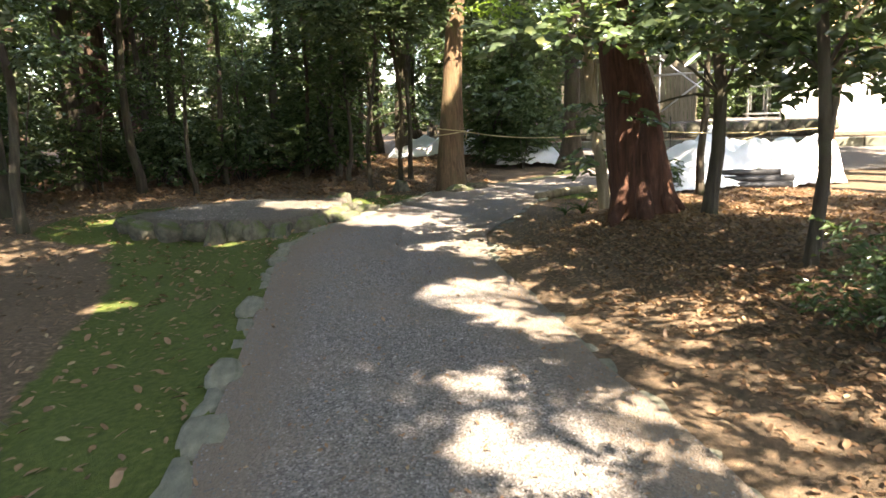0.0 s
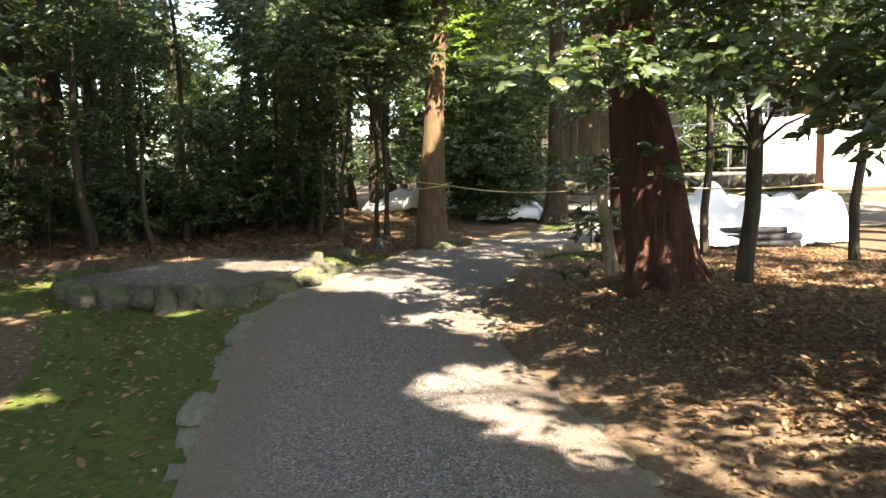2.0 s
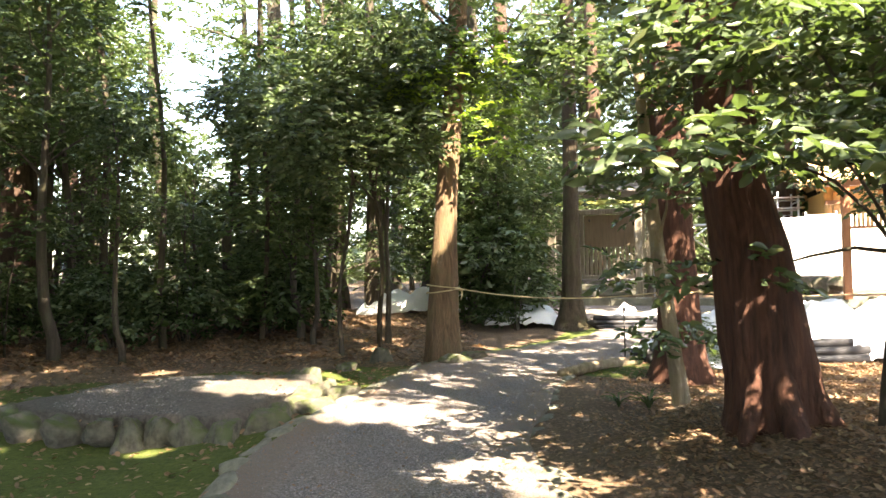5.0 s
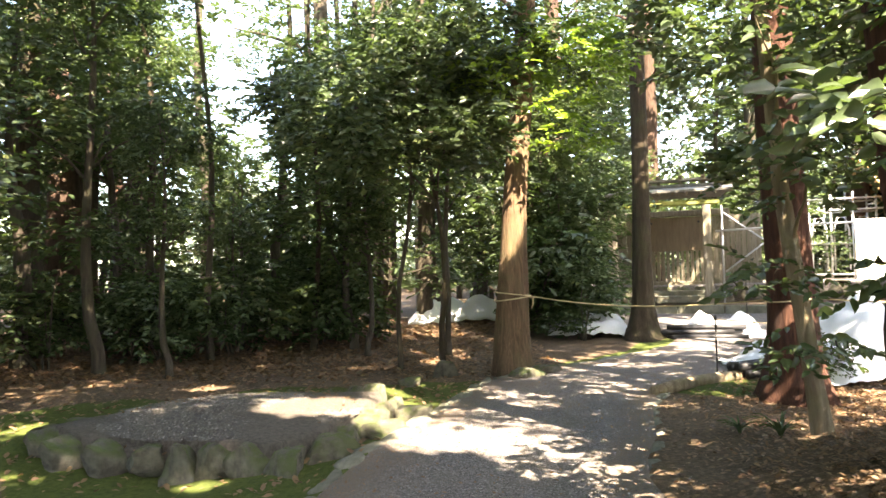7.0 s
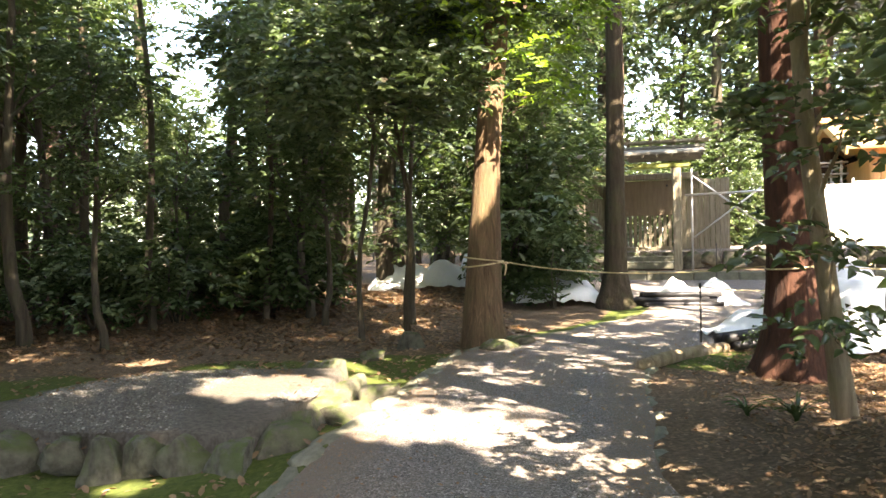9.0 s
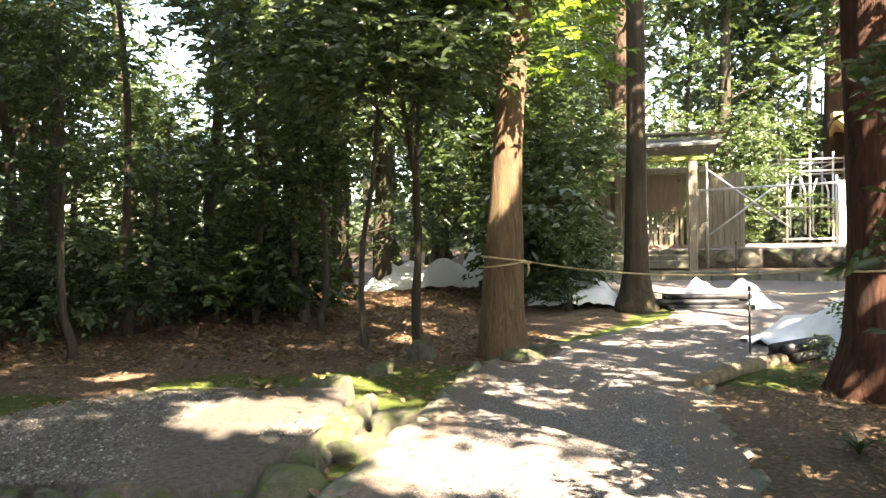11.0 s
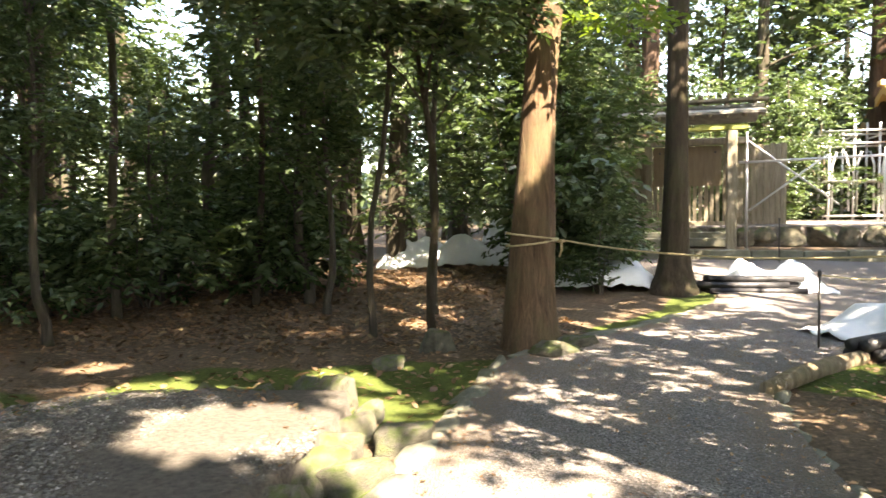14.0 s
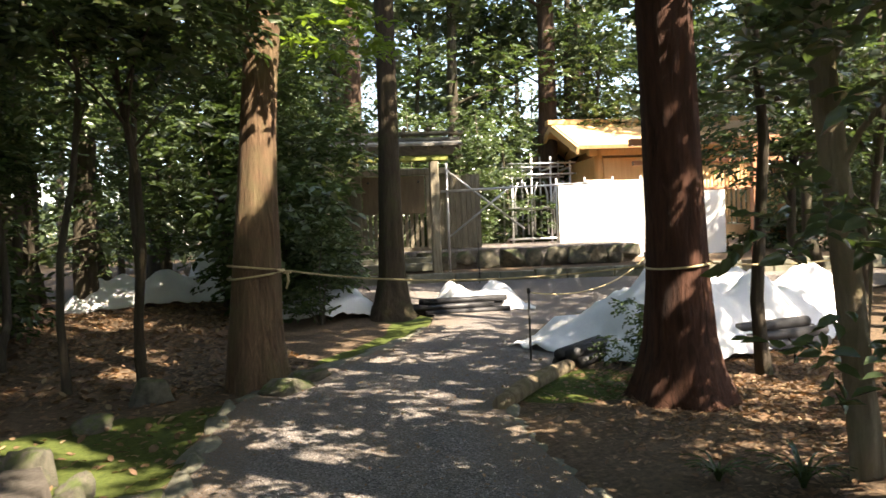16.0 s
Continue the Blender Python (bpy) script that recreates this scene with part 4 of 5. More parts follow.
far_woods()
plant(FAR_TALL, far_t, 0.85, 1.2)
plant(FAR_UNDER, far_u, 0.85, 1.3)
plant(FAR_UNDER, [(4.0, 27.5), (6.5, 29.0), (9.0, 28.0), (11.5, 29.5), (14.0, 27.0), (16.5, 29.0), (19.0, 26.5), (18.5, 19.0), (20.0, 15.5), (21.0, 22.0), (5.2, 31.0), (8.0, 32.0), (12.8, 32.0)], 1.3, 1.7)


# ---- shrine gate ----
GATE = (4.59, 20.63, 0.277)
TURN_B = -20.9
GATE_SIZE = 0.858


def at_gate(ob, lift=0.0):
    """Set a thing in the gate's own measure and direction."""
    ob.matrix_basis = pose(GATE[0], GATE[1], GATE[2] + lift, 0, 0, TURN_B) @ Matrix.Diagonal((GATE_SIZE, GATE_SIZE, GATE_SIZE, 1))
    return ob


def plank_fence(parent, u0, u1, v, z0, z1, rng, mat=WOOD_OLD, width=0.15):
    """Upright planks, each a part, on two rails."""
    u = u0
    while u < u1:
        w = width * rng.uniform(0.85, 1.12)
        bm = bmesh.new()
        box(bm, (u, v + rng.uniform(-0.008, 0.008), z0), (u + w - 0.012, v + 0.03, z1 + rng.uniform(-0.04, 0.04)), 0.004)
        part("plank", bm, mat, parent)
        u += w
    for z in (z0 + 0.35, z1 - 0.35):
        box_part("rail", (u0, v + 0.032, z), (u1, v + 0.09, z + 0.09), mat, parent)


def build_gate():
    rng = random.Random(5)
    gate = at_gate(thing("shrine_gate", "weathered wooden gate with a mossy plank roof on two posts", "gate"))
    for u in (-1.25, 1.25):
        bm = bmesh.new()
        box(bm, (u - 0.11, -0.11, 0.1), (u + 0.11, 0.11, 2.86), 0.02)
        part("post", bm, WOOD_OLD, gate)
    for u in (-0.62, 1.30):
        box_part("inner_post", (u - 0.09, 2.05, 0.6), (u + 0.09, 2.22, 2.75), WOOD_OLD, gate)
    box_part("lintel", (-1.6, -0.12, 2.862), (1.6, 0.12, 3.0), WOOD_MOSS, gate, 0.02, "lintel bright with yellow-green moss")
    box_part("lintel", (-1.9, 2.02, 2.70), (1.9, 2.24, 2.88), WOOD_OLD, gate, 0.02)
    # roof: two slopes of boards, ridge along u
    ridge_v, ridge_z = 0.75, 3.42
    for s, name in ((-1, "front_roof_slope"), (1, "rear_roof_slope")):
        bm = bmesh.new()
        box(bm, (-1.95, 0, -0.035), (1.95, 1.05, 0.035), 0.01)
        ang = math.radians(-10 if s > 0 else 10)
        m = Matrix.Translation((0, ridge_v, ridge_z)) @ Matrix.Rotation(ang, 4, "X") @ Matrix.Scale(s, 4, (0, 1, 0))
        bmesh.ops.transform(bm, matrix=m, verts=bm.verts)
        bmesh.ops.recalc_face_normals(bm, faces=bm.faces)
        part(name, bm, WOOD_GREY, gate)
    for k in range(11):
        u = -1.85 + 0.37 * k
        bm = bmesh.new()
        box(bm, (u, 0, -0.115), (u + 0.06, 1.0, -0.04), 0.004)
        bmesh.ops.transform(bm, matrix=Matrix.Translation((0, ridge_v, ridge_z)) @ Matrix.Rotation(math.radians(10), 4, "X") @ Matrix.Scale(-1, 4, (0, 1, 0)), verts=bm.verts)
        bmesh.ops.recalc_face_normals(bm, faces=bm.faces)
        part("rafter", bm, WOOD_OLD, gate)
    box_part("ridge_board", (-2.0, ridge_v - 0.16, ridge_z + 0.02), (2.0, ridge_v + 0.16, ridge_z + 0.10), WOOD_GREY, gate)
    box_part("ridge_cap", (-2.1, ridge_v - 0.20, ridge_z + 0.18), (2.1, ridge_v + 0.20, ridge_z + 0.25), WOOD_OLD, gate)
    for k in range(7):
        u = -1.8 + 0.6 * k
        tubes("ridge_log", [([(u, ridge_v - 0.32, ridge_z + 0.29), (u, ridge_v + 0.32, ridge_z + 0.29)], [0.055, 0.055])], WOOD_DARK, gate)
        box_part("ridge_block", (u - 0.05, ridge_v - 0.08, ridge_z + 0.10), (u + 0.05, ridge_v + 0.08, ridge_z + 0.18), WOOD_DARK, gate)
    # doors: boarded above, open slats below
    bm = bmesh.new()
    box(bm, (-0.50, 2.08, 1.66), (1.18, 2.13, 2.68), 0.006)
    screen = part("board_screen", bm, WOOD_DARK, gate, "flat brown boarded screen")
    for u in (-0.34, 1.02):
        tubes("hanger", [([(u, 2.05, 2.52), (u, 2.079, 2.52)], [0.035, 0.035])], IRON, screen, "round dark iron hanger")
    u = -0.5
    while u < 1.15:
        box_part("slat", (u, 2.14, 0.72), (u + 0.095, 2.17, 1.75), WOOD_OLD, gate, 0.004)
        u += 0.14
    box_part("sill", (-0.7, 2.04, 0.62), (1.4, 2.22, 0.74), WOOD_OLD, gate)
    fence = at_gate(thing("plank_fence", "old weathered upright plank fence with green stains", "fence"))
    plank_fence(fence, -2.0, -0.71, 2.25, 0.66, 2.62, rng)
    plank_fence(fence, 1.40, 2.65, 2.25, 0.66, 2.70, rng)
    side = at_gate(thing("plank_fence", "old weathered plank fence returning from the corner", "fence"))
    side.matrix_basis = side.matrix_basis @ pose(2.65, 2.3, 0, 0, 0, 90)
    plank_fence(side, 0.05, 4.5, 0.0, 0.66, 2.7, rng)
    return gate


build_gate()


def stone_mesh(seed, sub=2, flat=0.0):
    """A rough stone of about unit size, its foot flattened."""
    rng = random.Random(seed)
    bm = bmesh.new()
    bmesh.ops.create_icosphere(bm, subdivisions=sub, radius=0.5)
    o = Vector((rng.uniform(0, 50), rng.uniform(0, 50), rng.uniform(0, 50)))
    cuts = []
    for _ in range(13):
        q = Vector((rng.gauss(0, 1), rng.gauss(0, 1), rng.gauss(0, 0.8))).normalized()
        cuts.append((q, rng.uniform(0.27, 0.44)))
    cuts += [(Vector((0, 0, 1)), 0.36), (Vector((1, 0, 0.1)).normalized(), 0.42), (Vector((-1, 0, 0.1)).normalized(), 0.42)]
    for v in bm.verts:
        c = v.co.copy()
        p = c * 1.15
        for q, d in cuts:
            over = p.dot(q) - d
            if over > 0:
                p -= q * over
        v.co = p * (1 + 0.16 * noise.noise(c * 2.1 + o) + 0.09 * noise.noise(c * 6 + o))
        if flat and v.co.z > flat:
            v.co.z = flat + (v.co.z - flat) * 0.2
    me = bpy.data.meshes.new("stone")
    bm.to_mesh(me)
    bm.free()
    me.shade_smooth()
    return me


BLOCKS = [stone_mesh(200 + k, 3) for k in range(7)]
SLABS = [stone_mesh(300 + k, 2, 0.22) for k in range(6)]
for me in BLOCKS:
    me.materials.append(MOSSY)
for me in SLABS:
    me.materials.append(STONE)


def stone(mesh, parent, at, rz, size):
    ob = new("stone", mesh)
    ob.matrix_basis = pose(*at, 0, 0, rz) @ Matrix.Diagonal((*size, 1))
    ob.parent = parent
    return ob


def terrace():
    rng = random.Random(8)
    low = at_gate(thing("low_terrace", "low earth terrace edged with a stone kerb before the gate", "terrace", kind="structure"), -0.085)
    bm = bmesh.new()
    box(bm, (-6.5, -0.30, -0.2), (13.0, 9.0, 0.22), 0.02)
    part("earth", bm, GROUND, low)
    u = -6.5
    while u < 13:
        w = rng.uniform(0.7, 1.2)
        bm = bmesh.new()
        box(bm, (u, -0.52, -0.1), (u + w - 0.02, -0.302, 0.25 + rng.uniform(-0.015, 0.015)), 0.02, 0.008, rng)
        part("kerb_stone", bm, STONE, low)
        u += w
    high = at_gate(thing("stone_terrace", "raised terrace faced with rough dark stones", "terrace", kind="structure"))
    bm = bmesh.new()
    box(bm, (-4.5, 1.45, 0.1), (6.8, 8.8, 0.64), 0.03)
    part("fill", bm, GRAVEL, high)
    u = -4.5
    while u < 6.6:
        w = rng.uniform(0.4, 0.75)
        stone(rng.choice(BLOCKS), high, (u + w / 2, 1.42, 0.40), rng.choice((0, 180)), (w * 1.3, 0.4, 0.56))
        u += w
    # stone steps up to the gate
    for k in range(2):
        bm = bmesh.new()
        box(bm, (-0.7, 0.78 + 0.3 * k, 0.15), (1.4, 1.2 + 0.3 * k, 0.36 + 0.14 * k), 0.02)
        part("step", bm, STONE, high)


terrace()

# ---- new timber hall ----
HALL = (11.75, 22.9, 0.1)


def build_hall():
    rng = random.Random(9)
    hall = thing("timber_hall", "newly built hall of bright cypress with a board roof", "hall", HALL, TURN_B)
    hall.matrix_basis = hall.matrix_basis @ Matrix.Scale(1.2, 4)
    box_part("base", (0.1, 0.1, 0.6), (5.2, 3.6, 0.85), WOOD_NEW, hall)
    for u in (0.35, 1.9, 3.4, 4.95):
        for v in (0.35, 3.3):
            tubes("pillar", [([(u, v, 0.2), (u, v, 2.75)], [0.11, 0.105])], WOOD_NEW, hall, n=14)
    box_part("wall", (0.35, 3.25, 0.85), (4.95, 3.33, 2.6), WOOD_NEW, hall)
    box_part("wall", (0.31, 0.45, 0.85), (0.39, 3.2, 2.6), WOOD_NEW, hall)
    box_part("front_wall", (0.46, 0.31, 0.85), (3.3, 0.39, 2.55), WOOD_NEW, hall)
    box_part("beam", (0.1, 0.26, 2.6), (5.3, 0.44, 2.78), WOOD_NEW, hall)
    u = 3.55
    while u < 4.85:
        box_part("slat", (u, 0.33, 0.9), (u + 0.07, 0.38, 2.58), WOOD_NEW, hall, 0.004)
        u += 0.125
    for s in (-1, 1):
        bm = bmesh.new()
        box(bm, (-0.35, 0, -0.05), (5.6, 2.35, 0.05), 0.01)
        m = Matrix.Translation((0, 1.82, 3.55)) @ Matrix.Rotation(math.radians(-20 * s), 4, "X") @ Matrix.Scale(s, 4, (0, 1, 0))
        bmesh.ops.transform(bm, matrix=m, verts=bm.verts)
        bmesh.ops.recalc_face_normals(bm, faces=bm.faces)
        part("roof_slope", bm, WOOD_NEW, hall)
        bm = bmesh.new()
        box(bm, (-0.42, 0, -0.14), (-0.36, 2.45, 0.04), 0.006)
        bmesh.ops.transform(bm, matrix=m, verts=bm.verts)
        bmesh.ops.recalc_face_normals(bm, faces=bm.faces)
        part("bargeboard", bm, WOOD_NEW, hall)
    bm = bmesh.new()
    tri = [bm.verts.new(p) for p in ((0.33, 0.35, 2.78), (0.33, 3.3, 2.78), (0.33, 1.82, 3.42))]
    f = bm.faces.new(tri)
    r = bmesh.ops.extrude_face_region(bm, geom=[f])
    bmesh.ops.translate(bm, vec=(0.06, 0, 0), verts=[q for q in r["geom"] if isinstance(q, bmesh.types.BMVert)])
    bmesh.ops.recalc_face_normals(bm, faces=bm.faces)
    part("gable", bm, WOOD_NEW, hall)
    box_part("ridge", (-0.5, 1.66, 3.56), (5.7, 1.98, 3.68), WOOD_NEW, hall)
    # the timber porch frame before the hall
    porch = thing("porch_frame", "russet timber frame with a slatted panel before the hall", "frame", (9.25, 18.25, 0.25), TURN_B)
    for u in (0.35, 2.6):
        box_part("post", (u - 0.08, -0.08, 0.1), (u + 0.08, 0.08, 2.62), WOOD_RED, porch)
    box_part("beam", (-0.1, -0.09, 2.62), (3.4, 0.09, 2.76), WOOD_RED, porch)
    box_part("rail", (-0.05, -0.05, 2.22), (3.2, 0.05, 2.31), WOOD_RED, porch)
    u = 0.5
    while u < 2.5:
        box_part("slat", (u, -0.02, 1.72), (u + 0.05, 0.02, 2.2), WOOD_NEW, porch, 0.003)
        u += 0.085
    box_part("rail", (0.43, -0.04, 1.66), (2.52, 0.04, 1.72), WOOD_RED, porch)


build_hall()


def cloth(name, label, at, rz, size, shape, mat=TARP, res=0.07, category="sheet", seed=0, crease=0.03):
    """A thin sheet over a heap: its height comes from shape(u, v); hemmed edge with depth."""
    o = Vector((seed * 7.3, seed * 3.1, 0))
    nu, nv = int(size[0] / res), int(size[1] / res)
    bm = bmesh.new()
    grid = []
    for i in range(nu + 1):
        row = []
        for j in range(nv + 1):
            u, v = i / nu, j / nv
            w = Vector((u * size[0], v * size[1], 0))
            wob = 0.10 * noise.noise(w * 0.9 + o)
            z = shape(u, v) * (0.85 + 0.7 * noise.noise(w * 1.4 + o)) + crease * (abs(noise.noise(w * 2.6 + o)) * 2.6 + abs(noise.noise(w * 6.1 + o)) * 1.3 + 0.5 * noise.noise(w * 13 + o) - 0.6)
            row.append(bm.verts.new((w.x - size[0] / 2 + wob, w.y - size[1] / 2 + 0.13 * noise.noise(w * 1.3 - o), max(z, 0.006 + 0.012 * abs(noise.noise(w * 4 + o))))))
        grid.append(row)
    for i in range(nu):
        for j in range(nv):
            bm.faces.new((grid[i][j], grid[i + 1][j], grid[i + 1][j + 1], grid[i][j + 1]))
    r = bmesh.ops.extrude_face_region(bm, geom=bm.faces[:])
    bmesh.ops.translate(bm, vec=(0, 0, -0.005), verts=[q for q in r["geom"] if isinstance(q, bmesh.types.BMVert)])
    bmesh.ops.recalc_face_normals(bm, faces=bm.faces)
    ob = part(name, bm, mat, smooth=True)
    ob.matrix_basis = pose(*at, 0, 0, rz)
    return tagged(ob, label, category)


def heap(h, pu=0.5, pv=0.5, wu=0.42, wv=0.40):
    return lambda u, v: h * (1 - float(sm(abs(u - pu), wu * 0.45, wu))) * (1 - float(sm(abs(v - pv), wv * 0.5, wv)))


# sheeted heaps round the court
cloth("white_sheet", "crumpled white sheet over a long heap of timber", (4.75, 12.55, 0.0), 6, (3.2, 2.3), heap(0.72, 0.62, 0.5, 0.66, 0.55), seed=1, crease=0.035, res=0.055)
cloth("white_sheet", "crumpled white sheet over stacked pipes on the gravel", (4.45, 16.45, 0.05), -20, (1.5, 1.0), heap(0.44, 0.45, 0.5, 0.52, 0.5), seed=2, crease=0.06)
cloth("white_sheet", "crumpled white sheet over a heap under the bushes", (2.15, 17.1, 0.03), -20, (1.5, 1.0), heap(0.4, 0.45, 0.5, 0.66, 0.62), seed=3, crease=0.06)
cloth("white_sheet", "long white sheet over stacked boards behind the trees", (0.0, 20.6, 0.1), 0, (2.7, 1.4), heap(0.55, 0.5, 0.5, 0.62, 0.6), seed=4, crease=0.05)
cloth("white_sheet", "white sheet draped over a taller stack behind the trees", (1.25, 20.9, 0.1), 10, (1.1, 1.0), heap(0.85, 0.5, 0.5, 0.65, 0.62), seed=5, crease=0.08)


def pipes(label, a, b, rows, r, mat=BLACK):
    """A stack of straight pipes from a to b."""
    t = thing("pipe_stack", label, "pipes", a)
    d = Vector(b) - Vector(a)
    s = Vector((-d.y, d.x, 0)).normalized()
    rng = random.Random(int(a[0] * 100))
    for k in range(len(rows)):
        for j in range(rows[k]):
            p = s * ((j - (rows[k] - 1) / 2) * r * 2.05) + Vector((0, 0, r + k * r * 1.75))
            e = d.normalized() * rng.uniform(-0.12, 0.12)
            tubes("pipe", [([p + e, p + d + e], [r, r])], mat, t, n=10)
    return t


pipes("bundle of black pipes on the ground under the sheet", (3.3, 16.35, 0.04), (4.5, 16.0, 0.05), (4, 3, 2), 0.045)
pipes("bundle of black pipes laid beside the gravel", (2.75, 12.0, 0.0), (4.1, 12.7, 0.0), (3, 2), 0.05)
pipes("stack of dark pipes jutting out of the sheet", (4.1, 11.75, 0.0), (5.4, 11.65, 0.0), (6, 5, 4), 0.055)


# ---- scaffold ----
def scaffold():
    t = thing("scaffold", "galvanised pipe scaffold frames beside the hall", "scaffold", (10.1, 24.35, 0.3), TURN_B)
    t.matrix_basis = t.matrix_basis @ Matrix.Scale(1.27, 4)
    k = 0
    for u in (0.0, 0.45, 0.9, 1.35):
        for v in (0.0, 1.0):
            tubes("standard", [([(u, v, 0.0), (u + 0.02, v, 2.25 + 0.1 * (k % 3))], [0.024, 0.024])], STEEL, t)
            k += 1
    for z in (0.5, 1.2, 1.95, 2.2):
        for v in (0.0, 1.0):
            tubes("ledger", [([(-0.1, v - 0.03, z), (1.5, v - 0.03, z)], [0.022, 0.022])], STEEL, t)
    for u in (0.0, 0.45, 0.9, 1.35):
        tubes("transom", [([(u + 0.03, -0.05, 2.1), (u + 0.03, 1.05, 2.1)], [0.022, 0.022])], STEEL, t)
    for u in (0.22, 0.67, 1.12):
        tubes("frame_brace", [([(u - 0.15, 0, 0.6), (u - 0.15, 0, 1.5), (u - 0.08, 0, 1.78), (u + 0.08, 0, 1.78), (u + 0.15, 0, 1.5), (u + 0.15, 0, 0.6)], [0.02] * 6)], STEEL, t)
    s = thing("scaffold", "single pipe scaffold bay with crossed braces before the fence", "scaffold", (6.15, 20.75, 0.35), TURN_B)
    tubes("standard", [([(0, 0, 0), (0, 0, 2.4)], [0.024, 0.024])], STEEL, s)
    tubes("ledger", [([(-0.15, -0.05, 1.78), (3.2, -0.05, 1.86)], [0.024, 0.024])], STEEL, s)
    tubes("brace", [([(0, 0.05, 2.25), (1.7, 0.05, 0.9)], [0.02, 0.02])], STEEL, s)
    tubes("brace", [([(0.05, 0.1, 0.8), (1.5, 0.1, 1.9)], [0.02, 0.02])], STEEL, s)
    # sheeted hoarding
    h = thing("hoarding", "white site sheets hung on a frame before the hall", "hoarding", (10.3, 22.45, 0.05), TURN_B)
    h.matrix_basis = h.matrix_basis @ Matrix.Scale(1.25, 4)
    rng = random.Random(3)
    for k in range(6):
        bm = bmesh.new()
        u0 = 0.03 + 0.62 * k
        box(bm, (u0, -0.02, 0.22), (u0 + 0.6, 0.02, 1.95 + rng.uniform(-0.1, 0.05)), 0.006)
        part("sheet", bm, SHEET, h)
        tubes("upright", [([(u0 - 0.02, 0.06, 0.1), (u0 - 0.02, 0.06, 2.0)], [0.022, 0.022])], STEEL, h)


scaffold()


# ---- rope barrier ----
def sagging(a, b, sag, n=14):
    a, b = Vector(a), Vector(b)
    return [a.lerp(b, k / n) - Vector((0, 0, sag * 4 * (k / n) * (1 - k / n))) for k in range(n + 1)]


def ring(c, r, z, tilt=0.0, n=22):
    return [Vector((c[0] + r * math.cos(2 * math.pi * k / n), c[1] + r * math.sin(2 * math.pi * k / n), z + tilt * math.cos(2 * math.pi * k / n))) for k in range(n + 1)]


def ropes():
    t = thing("barrier_rope", "thin straw rope tied from trunk to trunk", "rope", (0.53, 13.1, 0.99))
    o = Vector((0.53, 13.1, 0.99))
    k = [0.008] * 15
    tubes("span", [([p - o for p in sagging((0.53, 13.1, 0.99), (2.62, 10.76, 0.98), 0.10)], k)], ROPE, t, n=6)
    tubes("trunk_loop", [([p - o for p in ring((0.27, 13.15), 0.24, 1.03, -0.03)], [0.010] * 23), ([p - o for p in ring((0.27, 13.15), 0.245, 0.97, 0.03)], [0.010] * 23)], ROPE, t, n=6)
    tubes("knot", [([p - o for p in ring((0.53, 13.08), 0.03, 0.98, 0.0, 8)], [0.016] * 9), ([(0, -0.03, 0), (0.0, -0.05, -0.09), (-0.02, -0.04, -0.16)], [0.012, 0.011, 0.008])], ROPE, t, n=6)
    t2 = thing("barrier_rope", "thin straw rope tied round the red cedar", "rope", (2.75, 10.6, 0.98))
    o = Vector((2.75, 10.6, 0.98))
    tubes("trunk_loop", [([p - o for p in ring((2.74, 10.6), 0.23, 0.98, 0.02)], [0.009] * 23)], ROPE, t2, n=6)
    tubes("span", [([p - o for p in sagging((3.0, 10.6, 0.98), (7.5, 11.4, 1.1), 0.15)], k)], ROPE, t2, n=6)
    t3 = thing("barrier_rope", "thin pale rope slung between iron posts", "rope", (2.74, 12.56, 0.66))
    o = Vector((2.74, 12.56, 0.66))
    tubes("span", [([p - o for p in sagging((2.74, 12.56, 0.66), (7.0, 15.6, 0.72), 0.2)], k)], ROPE, t3, n=6)


ropes()
for x, y, z in ((2.74, 12.56, 0.68), (7.0, 15.6, 0.74), (6.0, 19.2, 0.8)):
    p = thing("iron_post", "thin dark iron barrier post set in gravel", "post", (x, y, g(x, y)), group="barrier posts")
    rod = tubes("rod", [([(0, 0, -0.05), (0, 0, z - 0.02)], [0.011, 0.011])], IRON, p)
    tubes("cap", [([(0, 0, z - 0.03), (0, 0, z), (0, 0, z + 0.025)], [0.016, 0.02, 0.012])], IRON, rod)

# log kerb on the right
log = thing("edging_log", "short mossy log laid along the path edge", "log", (1.5, 11.12, 0.0))
tubes("log", [([(0, 0, 0.03), (0.35, 0.25, 0.05), (0.8, 0.55, 0.05), (1.25, 0.85, 0.04)], [0.055, 0.07, 0.072, 0.06])], BARK_PALE, log, n=12)

# ---- gravel mound with its stone edging ----
MOUND = [(-4.2, 9.85), (-3.75, 9.4), (-3.3, 9.22), (-2.75, 9.05), (-2.3, 8.95), (-1.9, 8.83), (-1.7, 9.05), (-1.55, 9.5), (-1.45, 9.9), (-1.36, 10.35), (-1.25, 10.8), (-1.3, 11.15), (-1.7, 11.25), (-2.3, 11.35), (-2.9, 11.05), (-3.4, 10.75), (-3.85, 10.35)]


